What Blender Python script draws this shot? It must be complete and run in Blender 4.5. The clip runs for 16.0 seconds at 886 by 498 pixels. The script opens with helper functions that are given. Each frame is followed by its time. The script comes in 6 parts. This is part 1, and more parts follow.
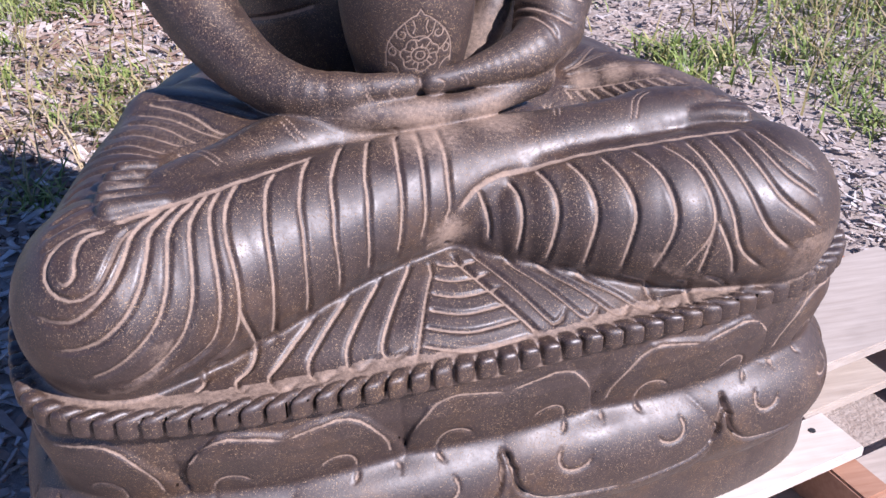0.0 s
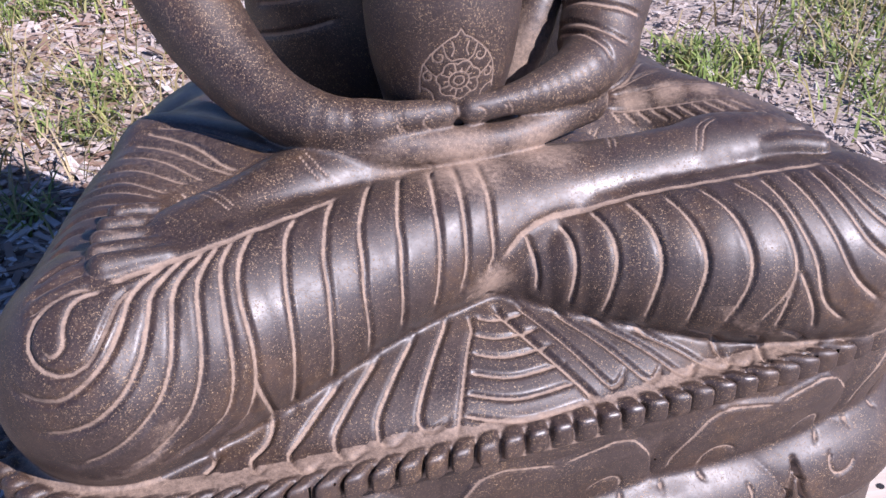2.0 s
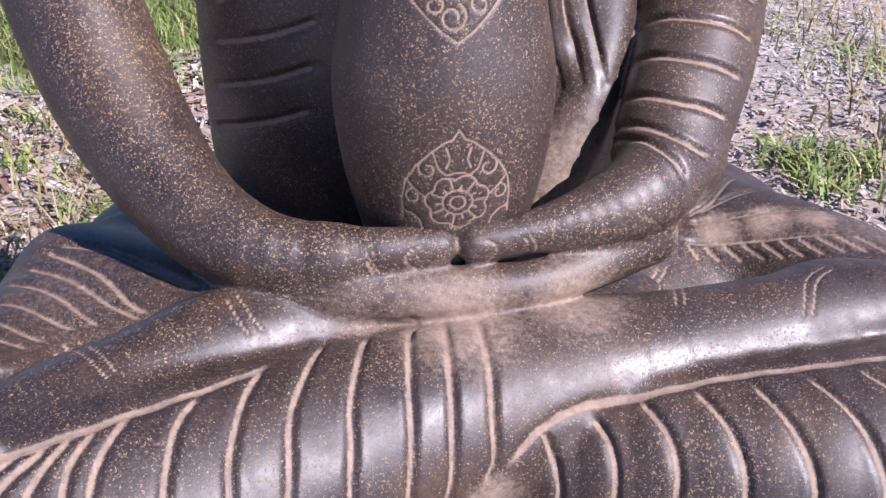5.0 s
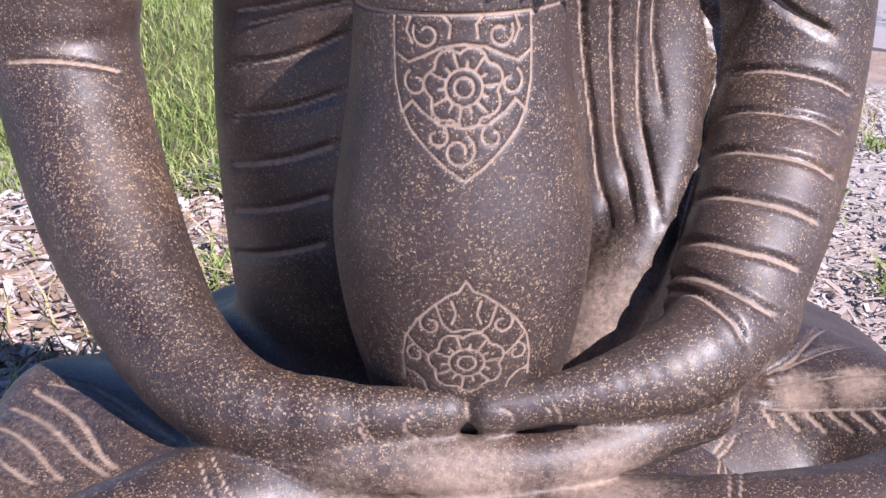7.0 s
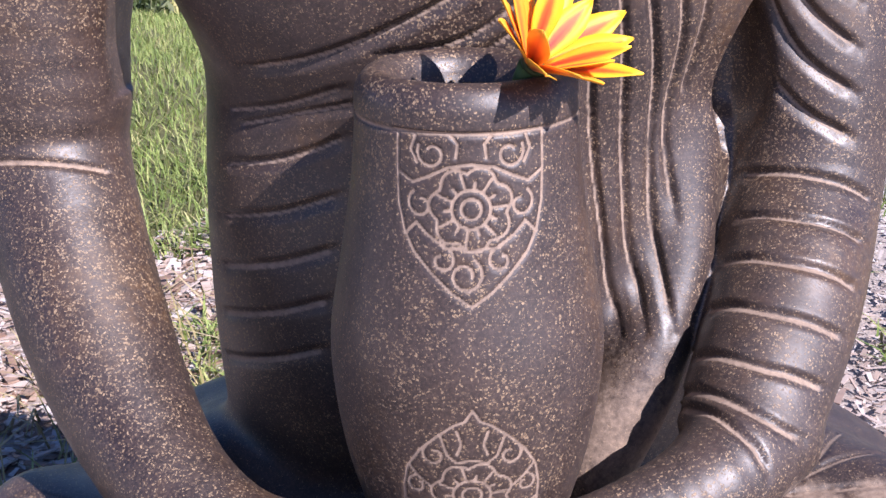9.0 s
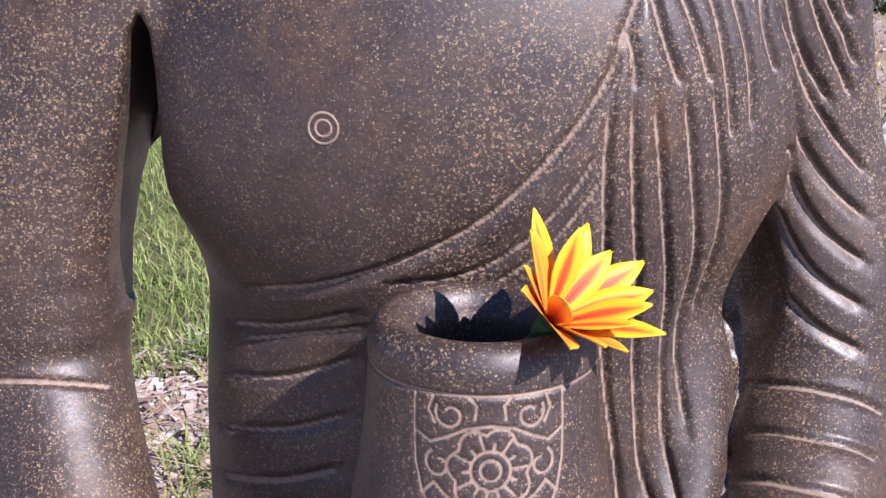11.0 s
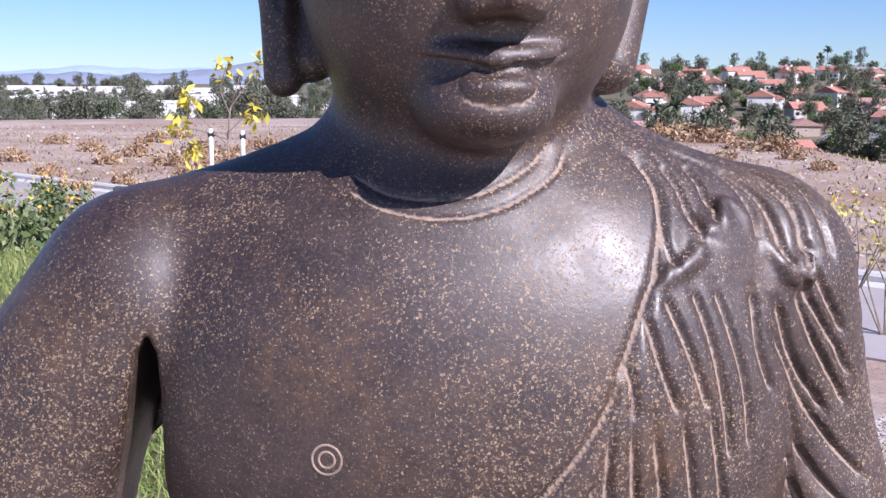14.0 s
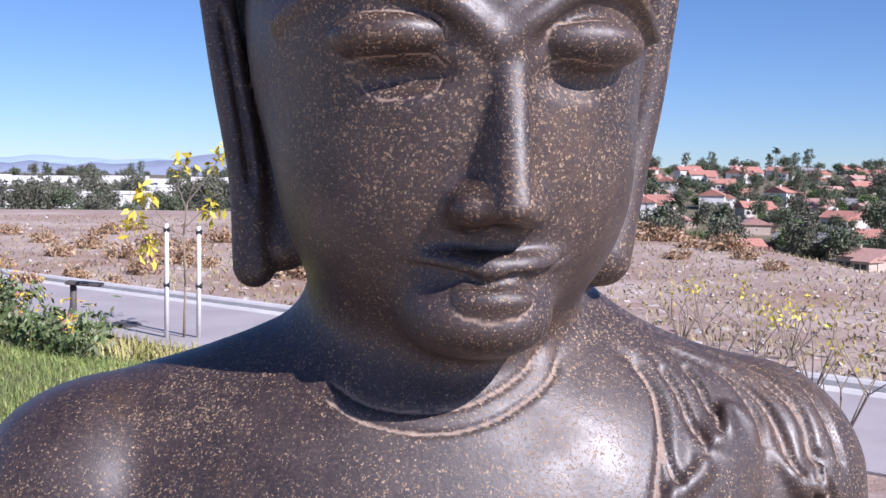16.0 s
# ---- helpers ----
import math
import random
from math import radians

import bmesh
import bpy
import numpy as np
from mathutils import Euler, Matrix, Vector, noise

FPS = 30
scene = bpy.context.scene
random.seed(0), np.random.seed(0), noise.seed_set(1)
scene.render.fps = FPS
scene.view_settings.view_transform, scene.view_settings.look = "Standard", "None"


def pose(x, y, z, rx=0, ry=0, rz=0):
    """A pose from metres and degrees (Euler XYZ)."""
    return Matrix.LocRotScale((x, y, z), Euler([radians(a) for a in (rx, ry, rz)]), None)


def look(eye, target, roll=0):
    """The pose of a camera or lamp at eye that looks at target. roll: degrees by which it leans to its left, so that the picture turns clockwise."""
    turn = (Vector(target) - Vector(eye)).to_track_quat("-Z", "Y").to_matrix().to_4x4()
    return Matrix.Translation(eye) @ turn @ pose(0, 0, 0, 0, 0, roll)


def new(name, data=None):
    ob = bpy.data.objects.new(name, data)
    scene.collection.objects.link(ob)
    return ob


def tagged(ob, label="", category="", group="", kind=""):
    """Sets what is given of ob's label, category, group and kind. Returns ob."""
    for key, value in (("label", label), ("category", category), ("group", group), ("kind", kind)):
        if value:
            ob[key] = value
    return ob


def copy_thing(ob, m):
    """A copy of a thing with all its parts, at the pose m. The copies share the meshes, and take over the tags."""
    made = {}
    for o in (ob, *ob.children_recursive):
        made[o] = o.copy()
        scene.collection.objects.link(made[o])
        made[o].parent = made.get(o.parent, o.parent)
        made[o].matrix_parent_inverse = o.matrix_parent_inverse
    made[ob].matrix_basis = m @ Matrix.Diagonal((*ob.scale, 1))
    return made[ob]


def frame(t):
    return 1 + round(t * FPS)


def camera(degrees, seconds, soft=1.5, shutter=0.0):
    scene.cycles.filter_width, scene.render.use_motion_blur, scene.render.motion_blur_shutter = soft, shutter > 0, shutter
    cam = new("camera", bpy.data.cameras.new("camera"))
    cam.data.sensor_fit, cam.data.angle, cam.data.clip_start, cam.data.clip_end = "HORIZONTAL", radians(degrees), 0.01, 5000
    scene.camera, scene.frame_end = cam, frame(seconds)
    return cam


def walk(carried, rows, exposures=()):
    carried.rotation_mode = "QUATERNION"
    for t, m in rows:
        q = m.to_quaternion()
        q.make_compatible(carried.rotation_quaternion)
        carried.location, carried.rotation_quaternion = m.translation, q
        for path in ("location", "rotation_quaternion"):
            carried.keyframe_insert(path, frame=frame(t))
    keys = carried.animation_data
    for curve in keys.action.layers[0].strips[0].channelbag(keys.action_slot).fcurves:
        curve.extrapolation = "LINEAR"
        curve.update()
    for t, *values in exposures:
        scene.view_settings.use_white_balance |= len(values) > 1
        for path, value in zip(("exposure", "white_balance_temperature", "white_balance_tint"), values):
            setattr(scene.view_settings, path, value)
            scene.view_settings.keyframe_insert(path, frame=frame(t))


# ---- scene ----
cam = camera(44.5, 16.0)
METRES, EYE, TILT, LEAN, TURN = 1.2, 1.4, -32.3, 0.0, -13.0
BASE_X, BASE_Y = -0.29, -1.4
ROWS = [
    (0.0, 0.0, 0.0, 0.0, 0.0, 0.0, -0.0),
    (0.5, -0.0072, 0.0177, 0.0033, 0.18, -0.85, 0.45),
    (1.0, -0.0203, 0.0447, 0.016, 0.2, -1.03, 0.38),
    (1.5, -0.0313, 0.0925, 0.0377, -0.06, -1.28, 0.36),
    (2.0, -0.0479, 0.1481, 0.0614, -0.4, -0.57, 0.07),
    (2.5, -0.0616, 0.1933, 0.0888, -1.31, 0.19, 0.2),
    (3.0, -0.0549, 0.2386, 0.1024, -1.23, 1.27, 0.51),
    (3.5, -0.0286, 0.2976, 0.1064, 0.39, 2.26, -0.06),
    (6.0, 0.0548, 0.5441, 0.1634, 8.0, 6.18, -4.72),
    (6.5, 0.0701, 0.5604, 0.1793, 10.15, 8.11, -5.56),
    (7.0, 0.0819, 0.578, 0.1851, 10.88, 8.51, -5.78),
    (7.5, 0.0827, 0.5915, 0.1969, 10.79, 9.3, -6.22),
    (8.0, 0.0822, 0.5987, 0.2073, 10.71, 9.72, -6.12),
    (10.5, 0.0388, 0.5903, 0.2873, 9.71, 14.41, -5.8),
    (11.0, 0.0404, 0.5879, 0.3122, 9.36, 15.7, -5.74),
    (11.5, 0.0379, 0.5875, 0.3292, 9.25, 16.8, -5.65),
    (12.0, 0.0338, 0.5784, 0.3478, 9.08, 17.8, -5.84),
    (12.5, 0.0327, 0.5642, 0.3592, 8.91, 18.95, -5.77),
    (13.0, 0.0273, 0.5523, 0.3754, 8.89, 20.12, -5.67),
    (13.5, 0.0281, 0.5438, 0.3937, 8.76, 21.54, -5.72),
    (14.0, 0.0308, 0.541, 0.4088, 8.77, 22.93, -5.71),
    (14.5, 0.0335, 0.5433, 0.4297, 8.77, 24.25, -5.93),
    (15.0, 0.0263, 0.5461, 0.4481, 8.62, 25.77, -5.73),
    (15.5, 0.0149, 0.5508, 0.4681, 7.36, 26.99, -5.47),
    (16.0, 0.0051, 0.5562, 0.483, 6.39, 28.11, -5.25),
]
walk(cam, [(t, pose(BASE_X, BASE_Y, EYE, TILT, LEAN, TURN) @ pose(METRES * x, METRES * y, METRES * z, 90 + pitch, roll, yaw)) for t, x, y, z, yaw, pitch, roll in ROWS], [(0.0, 0.60, 5950, 22), (3.5, 0.55, 5950, 22), (6.5, 0.80, 5980, 21), (8.0, 0.85, 6000, 21), (11.5, 0.64, 5980, 21), (14.0, 0.64, 5880, 20), (16.0, 0.55, 5850, 19)])

# ---- light ----
world = bpy.data.worlds.new("sky")
scene.world = world
world.use_nodes = True
SUN_WAY = Vector((-0.5126, 0.5693, -0.6428)).normalized()
sky = world.node_tree.nodes.new("ShaderNodeTexSky")
sky.sky_type, sky.sun_disc = "NISHITA", False
sky.sun_elevation = math.asin(-SUN_WAY.z)
sky.sun_rotation = math.atan2(-SUN_WAY.x, -SUN_WAY.y)
sky.altitude = 1500
sky.air_density, sky.dust_density, sky.ozone_density = 1.0, 0.0, 1.5
world.node_tree.nodes["Background"].inputs["Strength"].default_value = 0.060
clear = world.node_tree.nodes.new("ShaderNodeMix")
clear.data_type, clear.blend_type = "RGBA", "MULTIPLY"
clear.inputs[0].default_value, clear.inputs[7].default_value = 1.0, (0.76, 0.95, 1.26, 1)
world.node_tree.links.new(sky.outputs[0], clear.inputs[6])
world.node_tree.links.new(clear.outputs[2], world.node_tree.nodes["Background"].inputs["Color"])
sun = new("sun", bpy.data.lights.new("sun", "SUN"))
sun.data.energy, sun.data.angle, sun.data.color = 5.0, radians(0.53), (1.0, 0.94, 0.91)
sun.matrix_world = look((6, -8, 6), Vector((6, -8, 6)) + SUN_WAY)


# ---- materials ----
def shader(name, rough=0.8, metal=0.0):
    m = bpy.data.materials.new(name)
    m.use_nodes = True
    t = m.node_tree
    b = t.nodes["Principled BSDF"]
    b.inputs["Roughness"].default_value, b.inputs["Metallic"].default_value = rough, metal
    return m, t, b


def node(t, kind, **values):
    n = t.nodes.new(kind)
    for k, v in values.items():
        n.inputs[k.replace("_", " ")].default_value = v
    return n


def place(t, scale=(1, 1, 1)):
    co = t.nodes.new("ShaderNodeTexCoord")
    mp = t.nodes.new("ShaderNodeMapping")
    mp.inputs["Scale"].default_value = scale
    t.links.new(co.outputs["Object"], mp.inputs["Vector"])
    return mp.outputs[0]


def noise_tex(t, vec, scale, detail=4.0, rough=0.6):
    n = node(t, "ShaderNodeTexNoise", Scale=scale, Detail=detail, Roughness=rough)
    t.links.new(vec, n.inputs["Vector"])
    return n.outputs["Fac"]


def ramp(t, fac, stops):
    r = t.nodes.new("ShaderNodeValToRGB")
    e = r.color_ramp.elements
    while len(e) < len(stops):
        e.new(0.5)
    for el, (p, c) in zip(e, stops):
        el.position, el.color = p, (*c, 1) if len(c) == 3 else c
    t.links.new(fac, r.inputs["Fac"])
    return r.outputs["Color"]


def mix(t, fac, a, b):
    n = t.nodes.new("ShaderNodeMix")
    n.data_type = "RGBA"
    for src, k in ((fac, 0), (a, 6), (b, 7)):
        if isinstance(src, (int, float)):
            n.inputs[k].default_value = src
        elif isinstance(src, tuple):
            n.inputs[k].default_value = (*src, 1)
        else:
            t.links.new(src, n.inputs[k])
    return n.outputs[2]


def bump(t, b, height, strength=0.4, distance=0.01):
    n = node(t, "ShaderNodeBump", Strength=strength, Distance=distance)
    t.links.new(height, n.inputs["Height"])
    t.links.new(n.outputs[0], b.inputs["Normal"])


def grey(v):
    return (v, v, v)


def mottled(name, c1, c2, scale=8.0, rough=0.8, fine=60.0, relief=0.3, depth=0.004):
    """A matt surface with two colours at two scales and fine relief."""
    m, t, b = shader(name, rough)
    v = place(t)
    big, small = noise_tex(t, v, scale), noise_tex(t, v, fine, 3)
    col = mix(t, ramp(t, big, [(0.3, grey(0)), (0.7, grey(1))]), c1, c2)
    mid = tuple(0.55 * (p + q) / 2 for p, q in zip(c1, c2))
    col = mix(t, ramp(t, small, [(0.5, grey(0)), (0.8, grey(0.6))]), col, mid)
    t.links.new(col, b.inputs["Base Color"])
    bump(t, b, small, relief, depth)
    return m


def math_node(t, operation, a, b, clamp=False):
    n = t.nodes.new("ShaderNodeMath")
    n.operation, n.use_clamp = operation, clamp
    for k, v in enumerate((a, b)):
        if isinstance(v, (int, float)):
            n.inputs[k].default_value = v
        else:
            t.links.new(v, n.inputs[k])
    return n.outputs[0]


def stone_material():
    """Dark brown basalt, polished, with tan chisel flecks and dusty carved lines."""
    m, t, b = shader("carved_basalt")
    v = place(t)
    broad = noise_tex(t, v, 6.0, 3)
    grain = noise_tex(t, v, 220.0, 3)
    base = mix(t, ramp(t, broad, [(0.35, grey(0)), (0.7, grey(1))]), (0.033, 0.0205, 0.018), (0.058, 0.037, 0.031))
    blotch = noise_tex(t, v, 38.0, 5, 0.65)
    base = mix(t, ramp(t, blotch, [(0.38, grey(0.75)), (0.6, grey(0))]), base, (0.020, 0.012, 0.0105))
    base = mix(t, ramp(t, noise_tex(t, v, 420.0, 4, 0.7), [(0.46, grey(0)), (0.66, grey(0.6))]), base, (0.105, 0.068, 0.050))
    # rusty weathering in broad uneven patches
    rust = math_node(t, "MULTIPLY", ramp(t, noise_tex(t, v, 9.0, 5, 0.65), [(0.5, grey(0)), (0.68, grey(1))]), ramp(t, noise_tex(t, v, 120.0, 4, 0.7), [(0.4, grey(0.1)), (0.65, grey(0.75))]))
    base = mix(t, rust, base, (0.125, 0.066, 0.029))
    # short chisel flecks, each with its own size and tone, more of them where the polish has worn off
    warp = node(t, "ShaderNodeTexNoise", Scale=330.0, Detail=1.0)
    t.links.new(v, warp.inputs["Vector"])
    shift = t.nodes.new("ShaderNodeVectorMath")
    shift.operation = "MULTIPLY_ADD"
    shift.inputs[1].default_value = (0.0042, 0.0042, 0.0042)
    t.links.new(warp.outputs["Color"], shift.inputs[0])
    t.links.new(v, shift.inputs[2])
    cells = node(t, "ShaderNodeTexVoronoi", Scale=600.0)
    t.links.new(shift.outputs[0], cells.inputs["Vector"])
    chance = t.nodes.new("ShaderNodeSeparateColor")
    t.links.new(cells.outputs["Color"], chance.inputs[0])
    worn_off = ramp(t, noise_tex(t, v, 7.0, 6, 0.72), [(0.34, grey(0.50)), (0.64, grey(1.0))])
    # the upper body stands more in the weather than the sheltered lap and base
    split = t.nodes.new("ShaderNodeSeparateXYZ")
    t.links.new(v, split.inputs[0])
    height = node(t, "ShaderNodeMapRange", From_Min=0.72, From_Max=1.05, To_Min=0.88, To_Max=1.0)
    t.links.new(split.outputs[2], height.inputs[0])
    reach = math_node(t, "MULTIPLY", math_node(t, "MULTIPLY", worn_off, height.outputs[0]), math_node(t, "POWER", chance.outputs[0], 1.1))
    flecks = math_node(t, "MULTIPLY", math_node(t, "SUBTRACT", math_node(t, "MULTIPLY", reach, 0.86), cells.outputs["Distance"]), 3.6, True)
    fleck_colour = mix(t, chance.outputs[1], (0.13, 0.080, 0.046), (0.36, 0.245, 0.142))
    col = mix(t, flecks, base, fleck_colour)
    dust = t.nodes.new("ShaderNodeAttribute")
    dust.attribute_name = "dust"
    ragged = math_node(t, "ADD", dust.outputs["Fac"], math_node(t, "MULTIPLY", math_node(t, "SUBTRACT", noise_tex(t, v, 190.0, 5, 0.75), 0.5), 0.9))
    worn = math_node(t, "MULTIPLY", ramp(t, ragged, [(0.34, grey(0)), (0.50, grey(0.3)), (0.80, grey(1))]), ramp(t, noise_tex(t, v, 60.0, 5, 0.7), [(0.3, grey(0.5)), (0.58, grey(1))]))
    col = mix(t, worn, col, mix(t, grain, (0.20, 0.135, 0.095), (0.46, 0.335, 0.245)))
    t.links.new(col, b.inputs["Base Color"])
    rough_polish = ramp(t, noise_tex(t, v, 13.0, 4, 0.65), [(0.34, grey(0.40)), (0.66, grey(0.60))])
    r1 = mix(t, worn, rough_polish, grey(0.85))
    r2 = mix(t, flecks, r1, grey(0.70))
    t.links.new(r2, b.inputs["Roughness"])
    b.inputs["IOR"].default_value = 1.72
    pits = math_node(t, "SUBTRACT", grain, math_node(t, "MULTIPLY", flecks, 0.5))
    bump(t, b, pits, 0.25, 0.0008)
    return m


STONE = stone_material()


def part(name, bm, material, parent=None, label="", smooth=False):
    """Links a bmesh as one mesh object, under its thing if one is given."""
    me = bpy.data.meshes.new(name)
    bm.to_mesh(me)
    bm.free()
    if smooth:
        me.polygons.foreach_set("use_smooth", [True] * len(me.polygons))
    me.materials.append(material)
    ob = new(name, me)
    ob.parent = parent
    if label:
        ob["label"] = label
    return ob


def mesh_of(name, verts, faces, material, smooth=True, **floats):
    """A mesh object from arrays; faces all have the same number of corners."""
    verts, faces = np.asarray(verts, np.float32), np.asarray(faces, np.int32)
    me = bpy.data.meshes.new(name)
    n, k = faces.shape
    me.vertices.add(len(verts))
    me.vertices.foreach_set("co", verts.ravel())
    me.loops.add(n * k)
    me.loops.foreach_set("vertex_index", faces.ravel())
    me.polygons.add(n)
    me.polygons.foreach_set("loop_start", np.arange(0, n * k, k, dtype=np.int32))
    me.polygons.foreach_set("loop_total", np.full(n, k, np.int32))
    for key, values in floats.items():
        at = me.attributes.new(key, "FLOAT", "POINT")
        at.data.foreach_set("value", np.asarray(values, np.float32))
    me.update(calc_edges=True)
    me.polygons.foreach_set("use_smooth", np.full(n, smooth, bool))
    me.materials.append(material)
    return new(name, me)


# ---- the carved figure: solid forms blended together, then carved ----
def smin(a, b, k):
    h = np.maximum(k - np.abs(a - b), 0) / k
    return np.minimum(a, b) - h * h * k / 4


def spline(points, steps=5):
    """Points and radii of a soft line through the given (x, y, z, r)."""
    p = np.array(points, float)
    q = np.vstack([2 * p[0] - p[1], p, 2 * p[-1] - p[-2]])
    out = []
    for i in range(1, len(q) - 2):
        for u in np.linspace(0, 1, steps, endpoint=False):
            a, b, c, d = q[i - 1], q[i], q[i + 1], q[i + 2]
            out.append(0.5 * (2 * b + (c - a) * u + (2 * a - 5 * b + 4 * c - d) * u * u + (3 * b - a - 3 * c + d) * u ** 3))
    out.append(p[-1])
    return np.array(out)


class Tube:
    """A limb: a soft line with a radius; also says how far along it a point lies."""

    def __init__(self, points, steps=4):
        self.p = spline(points, steps)
        self.lo, self.hi = (self.p[:, :3] - self.p[:, 3:]).min(0), (self.p[:, :3] + self.p[:, 3:]).max(0)
        self.long = np.concatenate([[0], np.cumsum(np.linalg.norm(np.diff(self.p[:, :3], axis=0), axis=1))])

    def d(self, P, along=False):
        best = np.full(len(P), 9.0)
        s = np.zeros(len(P))
        for i in range(len(self.p) - 1):
            a, b = self.p[i], self.p[i + 1]
            ab = b[:3] - a[:3]
            u = np.clip(((P - a[:3]) @ ab) / (ab @ ab), 0, 1)
            w = P - a[:3] - u[:, None] * ab
            d = np.sqrt((w * w).sum(1)) - (a[3] + u * (b[3] - a[3]))
            if along:
                s = np.where(d < best, self.long[i] + u * (self.long[i + 1] - self.long[i]), s)
            best = np.minimum(best, d)
        return (best, s) if along else best


class Egg:
    """An ellipsoid, turned by degrees about x, y, z."""

    def __init__(self, c, r, turn=(0, 0, 0)):
        self.c, self.r = np.array(c, float), np.array(r, float)
        self.m = np.array(Euler([radians(a) for a in turn]).to_matrix())
        e = np.sqrt(((self.m * self.r) ** 2).sum(1))
        self.lo, self.hi = self.c - e, self.c + e

    def d(self, P):
        q = (P - self.c) @ self.m
        k0 = np.sqrt(((q / self.r) ** 2).sum(1))
        k1 = np.sqrt(((q / self.r ** 2) ** 2).sum(1))
        return k0 * (k0 - 1) / np.maximum(k1, 1e-6)


class Block:
    """A fuller ellipsoid, turned about z."""

    def __init__(self, c, r, power, turn):
        egg = Egg(c, r, (0, 0, turn))
        self.c, self.r, self.m, self.lo, self.hi, self.power = egg.c, egg.r, egg.m, egg.lo, egg.hi, power

    def d(self, P):
        n = self.power
        q = np.abs((P - self.c) @ self.m) / self.r + 1e-6
        f = (q ** n).sum(1) ** (1 / n)
        g = np.sqrt((((q / f[:, None]) ** (n - 1) / self.r) ** 2).sum(1))
        return (f - 1) / np.maximum(g, 0.5)


class Plinth:
    """The lotus base: a rounded oval with a profile over its height."""
    cx, cy, a, b, back, n = 0.0, -0.13, 0.588, 0.22, 0.55, 3.6
    petals = 11
    c, s_ = math.cos(radians(6.5)), math.sin(radians(6.5))
    lo, hi = np.array((-0.75, -0.55, 0.16)), np.array((0.8, 0.75, 0.58))

    def own(self, P):
        """Along and across the base, which is turned a little."""
        return self.c * P[:, 0] + self.s_ * P[:, 1] - self.cx, self.c * P[:, 1] - self.s_ * P[:, 0] - self.cy

    def out(self, P):
        px, py = self.own(P)
        deep = np.where(py < 0, self.b, self.back)
        n = np.where(py < 0, self.n, 2.2)
        x, y = np.abs(px) / self.a + 1e-6, np.abs(py) / deep + 1e-6
        f = (x ** n + y ** n) ** (1 / n)
        g = np.hypot((x / f) ** (n - 1) / self.a, (y / f) ** (n - 1) / deep)
        return (f - 1) / np.maximum(g, 0.5)

    def d(self, P):
        o, z = self.out(P), P[:, 2]
        upper = np.interp(z, [0.30, 0.40, 0.47, 0.53, 0.56], [-0.02, -0.012, 0.006, 0.004, -0.004])
        u = ((self.along(P) - self.notch) / self.s[-1] * self.petals) % 1
        u = np.minimum(u, 1 - u)
        wave, half = np.sqrt(np.sin(math.pi * u)), np.sqrt(np.cos(math.pi * u))
        rim = np.interp(u, [0, 0.03, 0.07, 0.13, 0.22, 0.34, 0.5], [0.405, 0.432, 0.455, 0.480, 0.501, 0.500, 0.489])
        upper = upper - 0.009 * (1 - wave) * np.interp(z, [0.40, 0.47, 0.505, 0.515], [1, 1, 0.8, 0])
        upper = upper - 0.007 * np.clip((z - rim) / 0.008, 0, 1) * np.clip((0.521 - z) / 0.004, 0, 1)
        top = np.maximum((o - upper) * 0.45, z - 0.553)
        lower = np.hypot(np.maximum(o + 0.024 + 0.012 * (1 - half), 0), (z - 0.315) * 0.72) - 0.058
        low = np.maximum(o - 0.012, np.abs(z - 0.22) - 0.05)
        return np.minimum(smin(top, lower, 0.01), low)

    def __init__(self):
        phi = np.linspace(-math.pi, math.pi, 1441)
        c, s = np.cos(phi), np.sin(phi)
        n = np.where(s < 0, self.n, 2.2)
        x, y = self.a * np.sign(c) * np.abs(c) ** (2 / n), np.where(s < 0, self.b, self.back) * np.sign(s) * np.abs(s) ** (2 / n)
        self.x, self.y = x, y
        self.turn = np.unwrap(np.arctan2(y, x))
        self.turn[0], self.turn[-1] = -math.pi, math.pi
        self.s = np.concatenate([[0], np.cumsum(np.hypot(np.diff(x), np.diff(y)))])
        self.notch = float(self.along(np.array([(-0.106, -0.36, 0.45)]))[0])

    def along(self, P):
        px, py = self.own(P)
        return np.interp(np.arctan2(py, px), self.turn, self.s)

    def at(self, s, z, out=0.0):
        s = s % self.s[-1]
        x, y = np.interp(s, self.s, self.x), np.interp(s, self.s, self.y)
        k = 1 + out / math.hypot(x, y)
        x, y = self.cx + x * k, self.cy + y * k
        return (self.c * x - self.s_ * y, self.s_ * x + self.c * y, z)


class Beads:
    """The string of barrel beads along the rim of the base."""
    lo, hi = np.array((-0.72, -0.5, 0.50)), np.array((0.75, 0.72, 0.59))

    def d(self, P):
        pitch = plinth.s[-1] / 114
        s = (plinth.along(P) + pitch / 2) % pitch - pitch / 2
        q = np.stack([np.abs(s) - 0.0042, np.abs(plinth.out(P) - 0.003) - 0.0050, np.abs(P[:, 2] - 0.540) - 0.0085], 1)
        return np.linalg.norm(np.maximum(q, 0), axis=1) + np.minimum(q.max(1), 0) - 0.0078


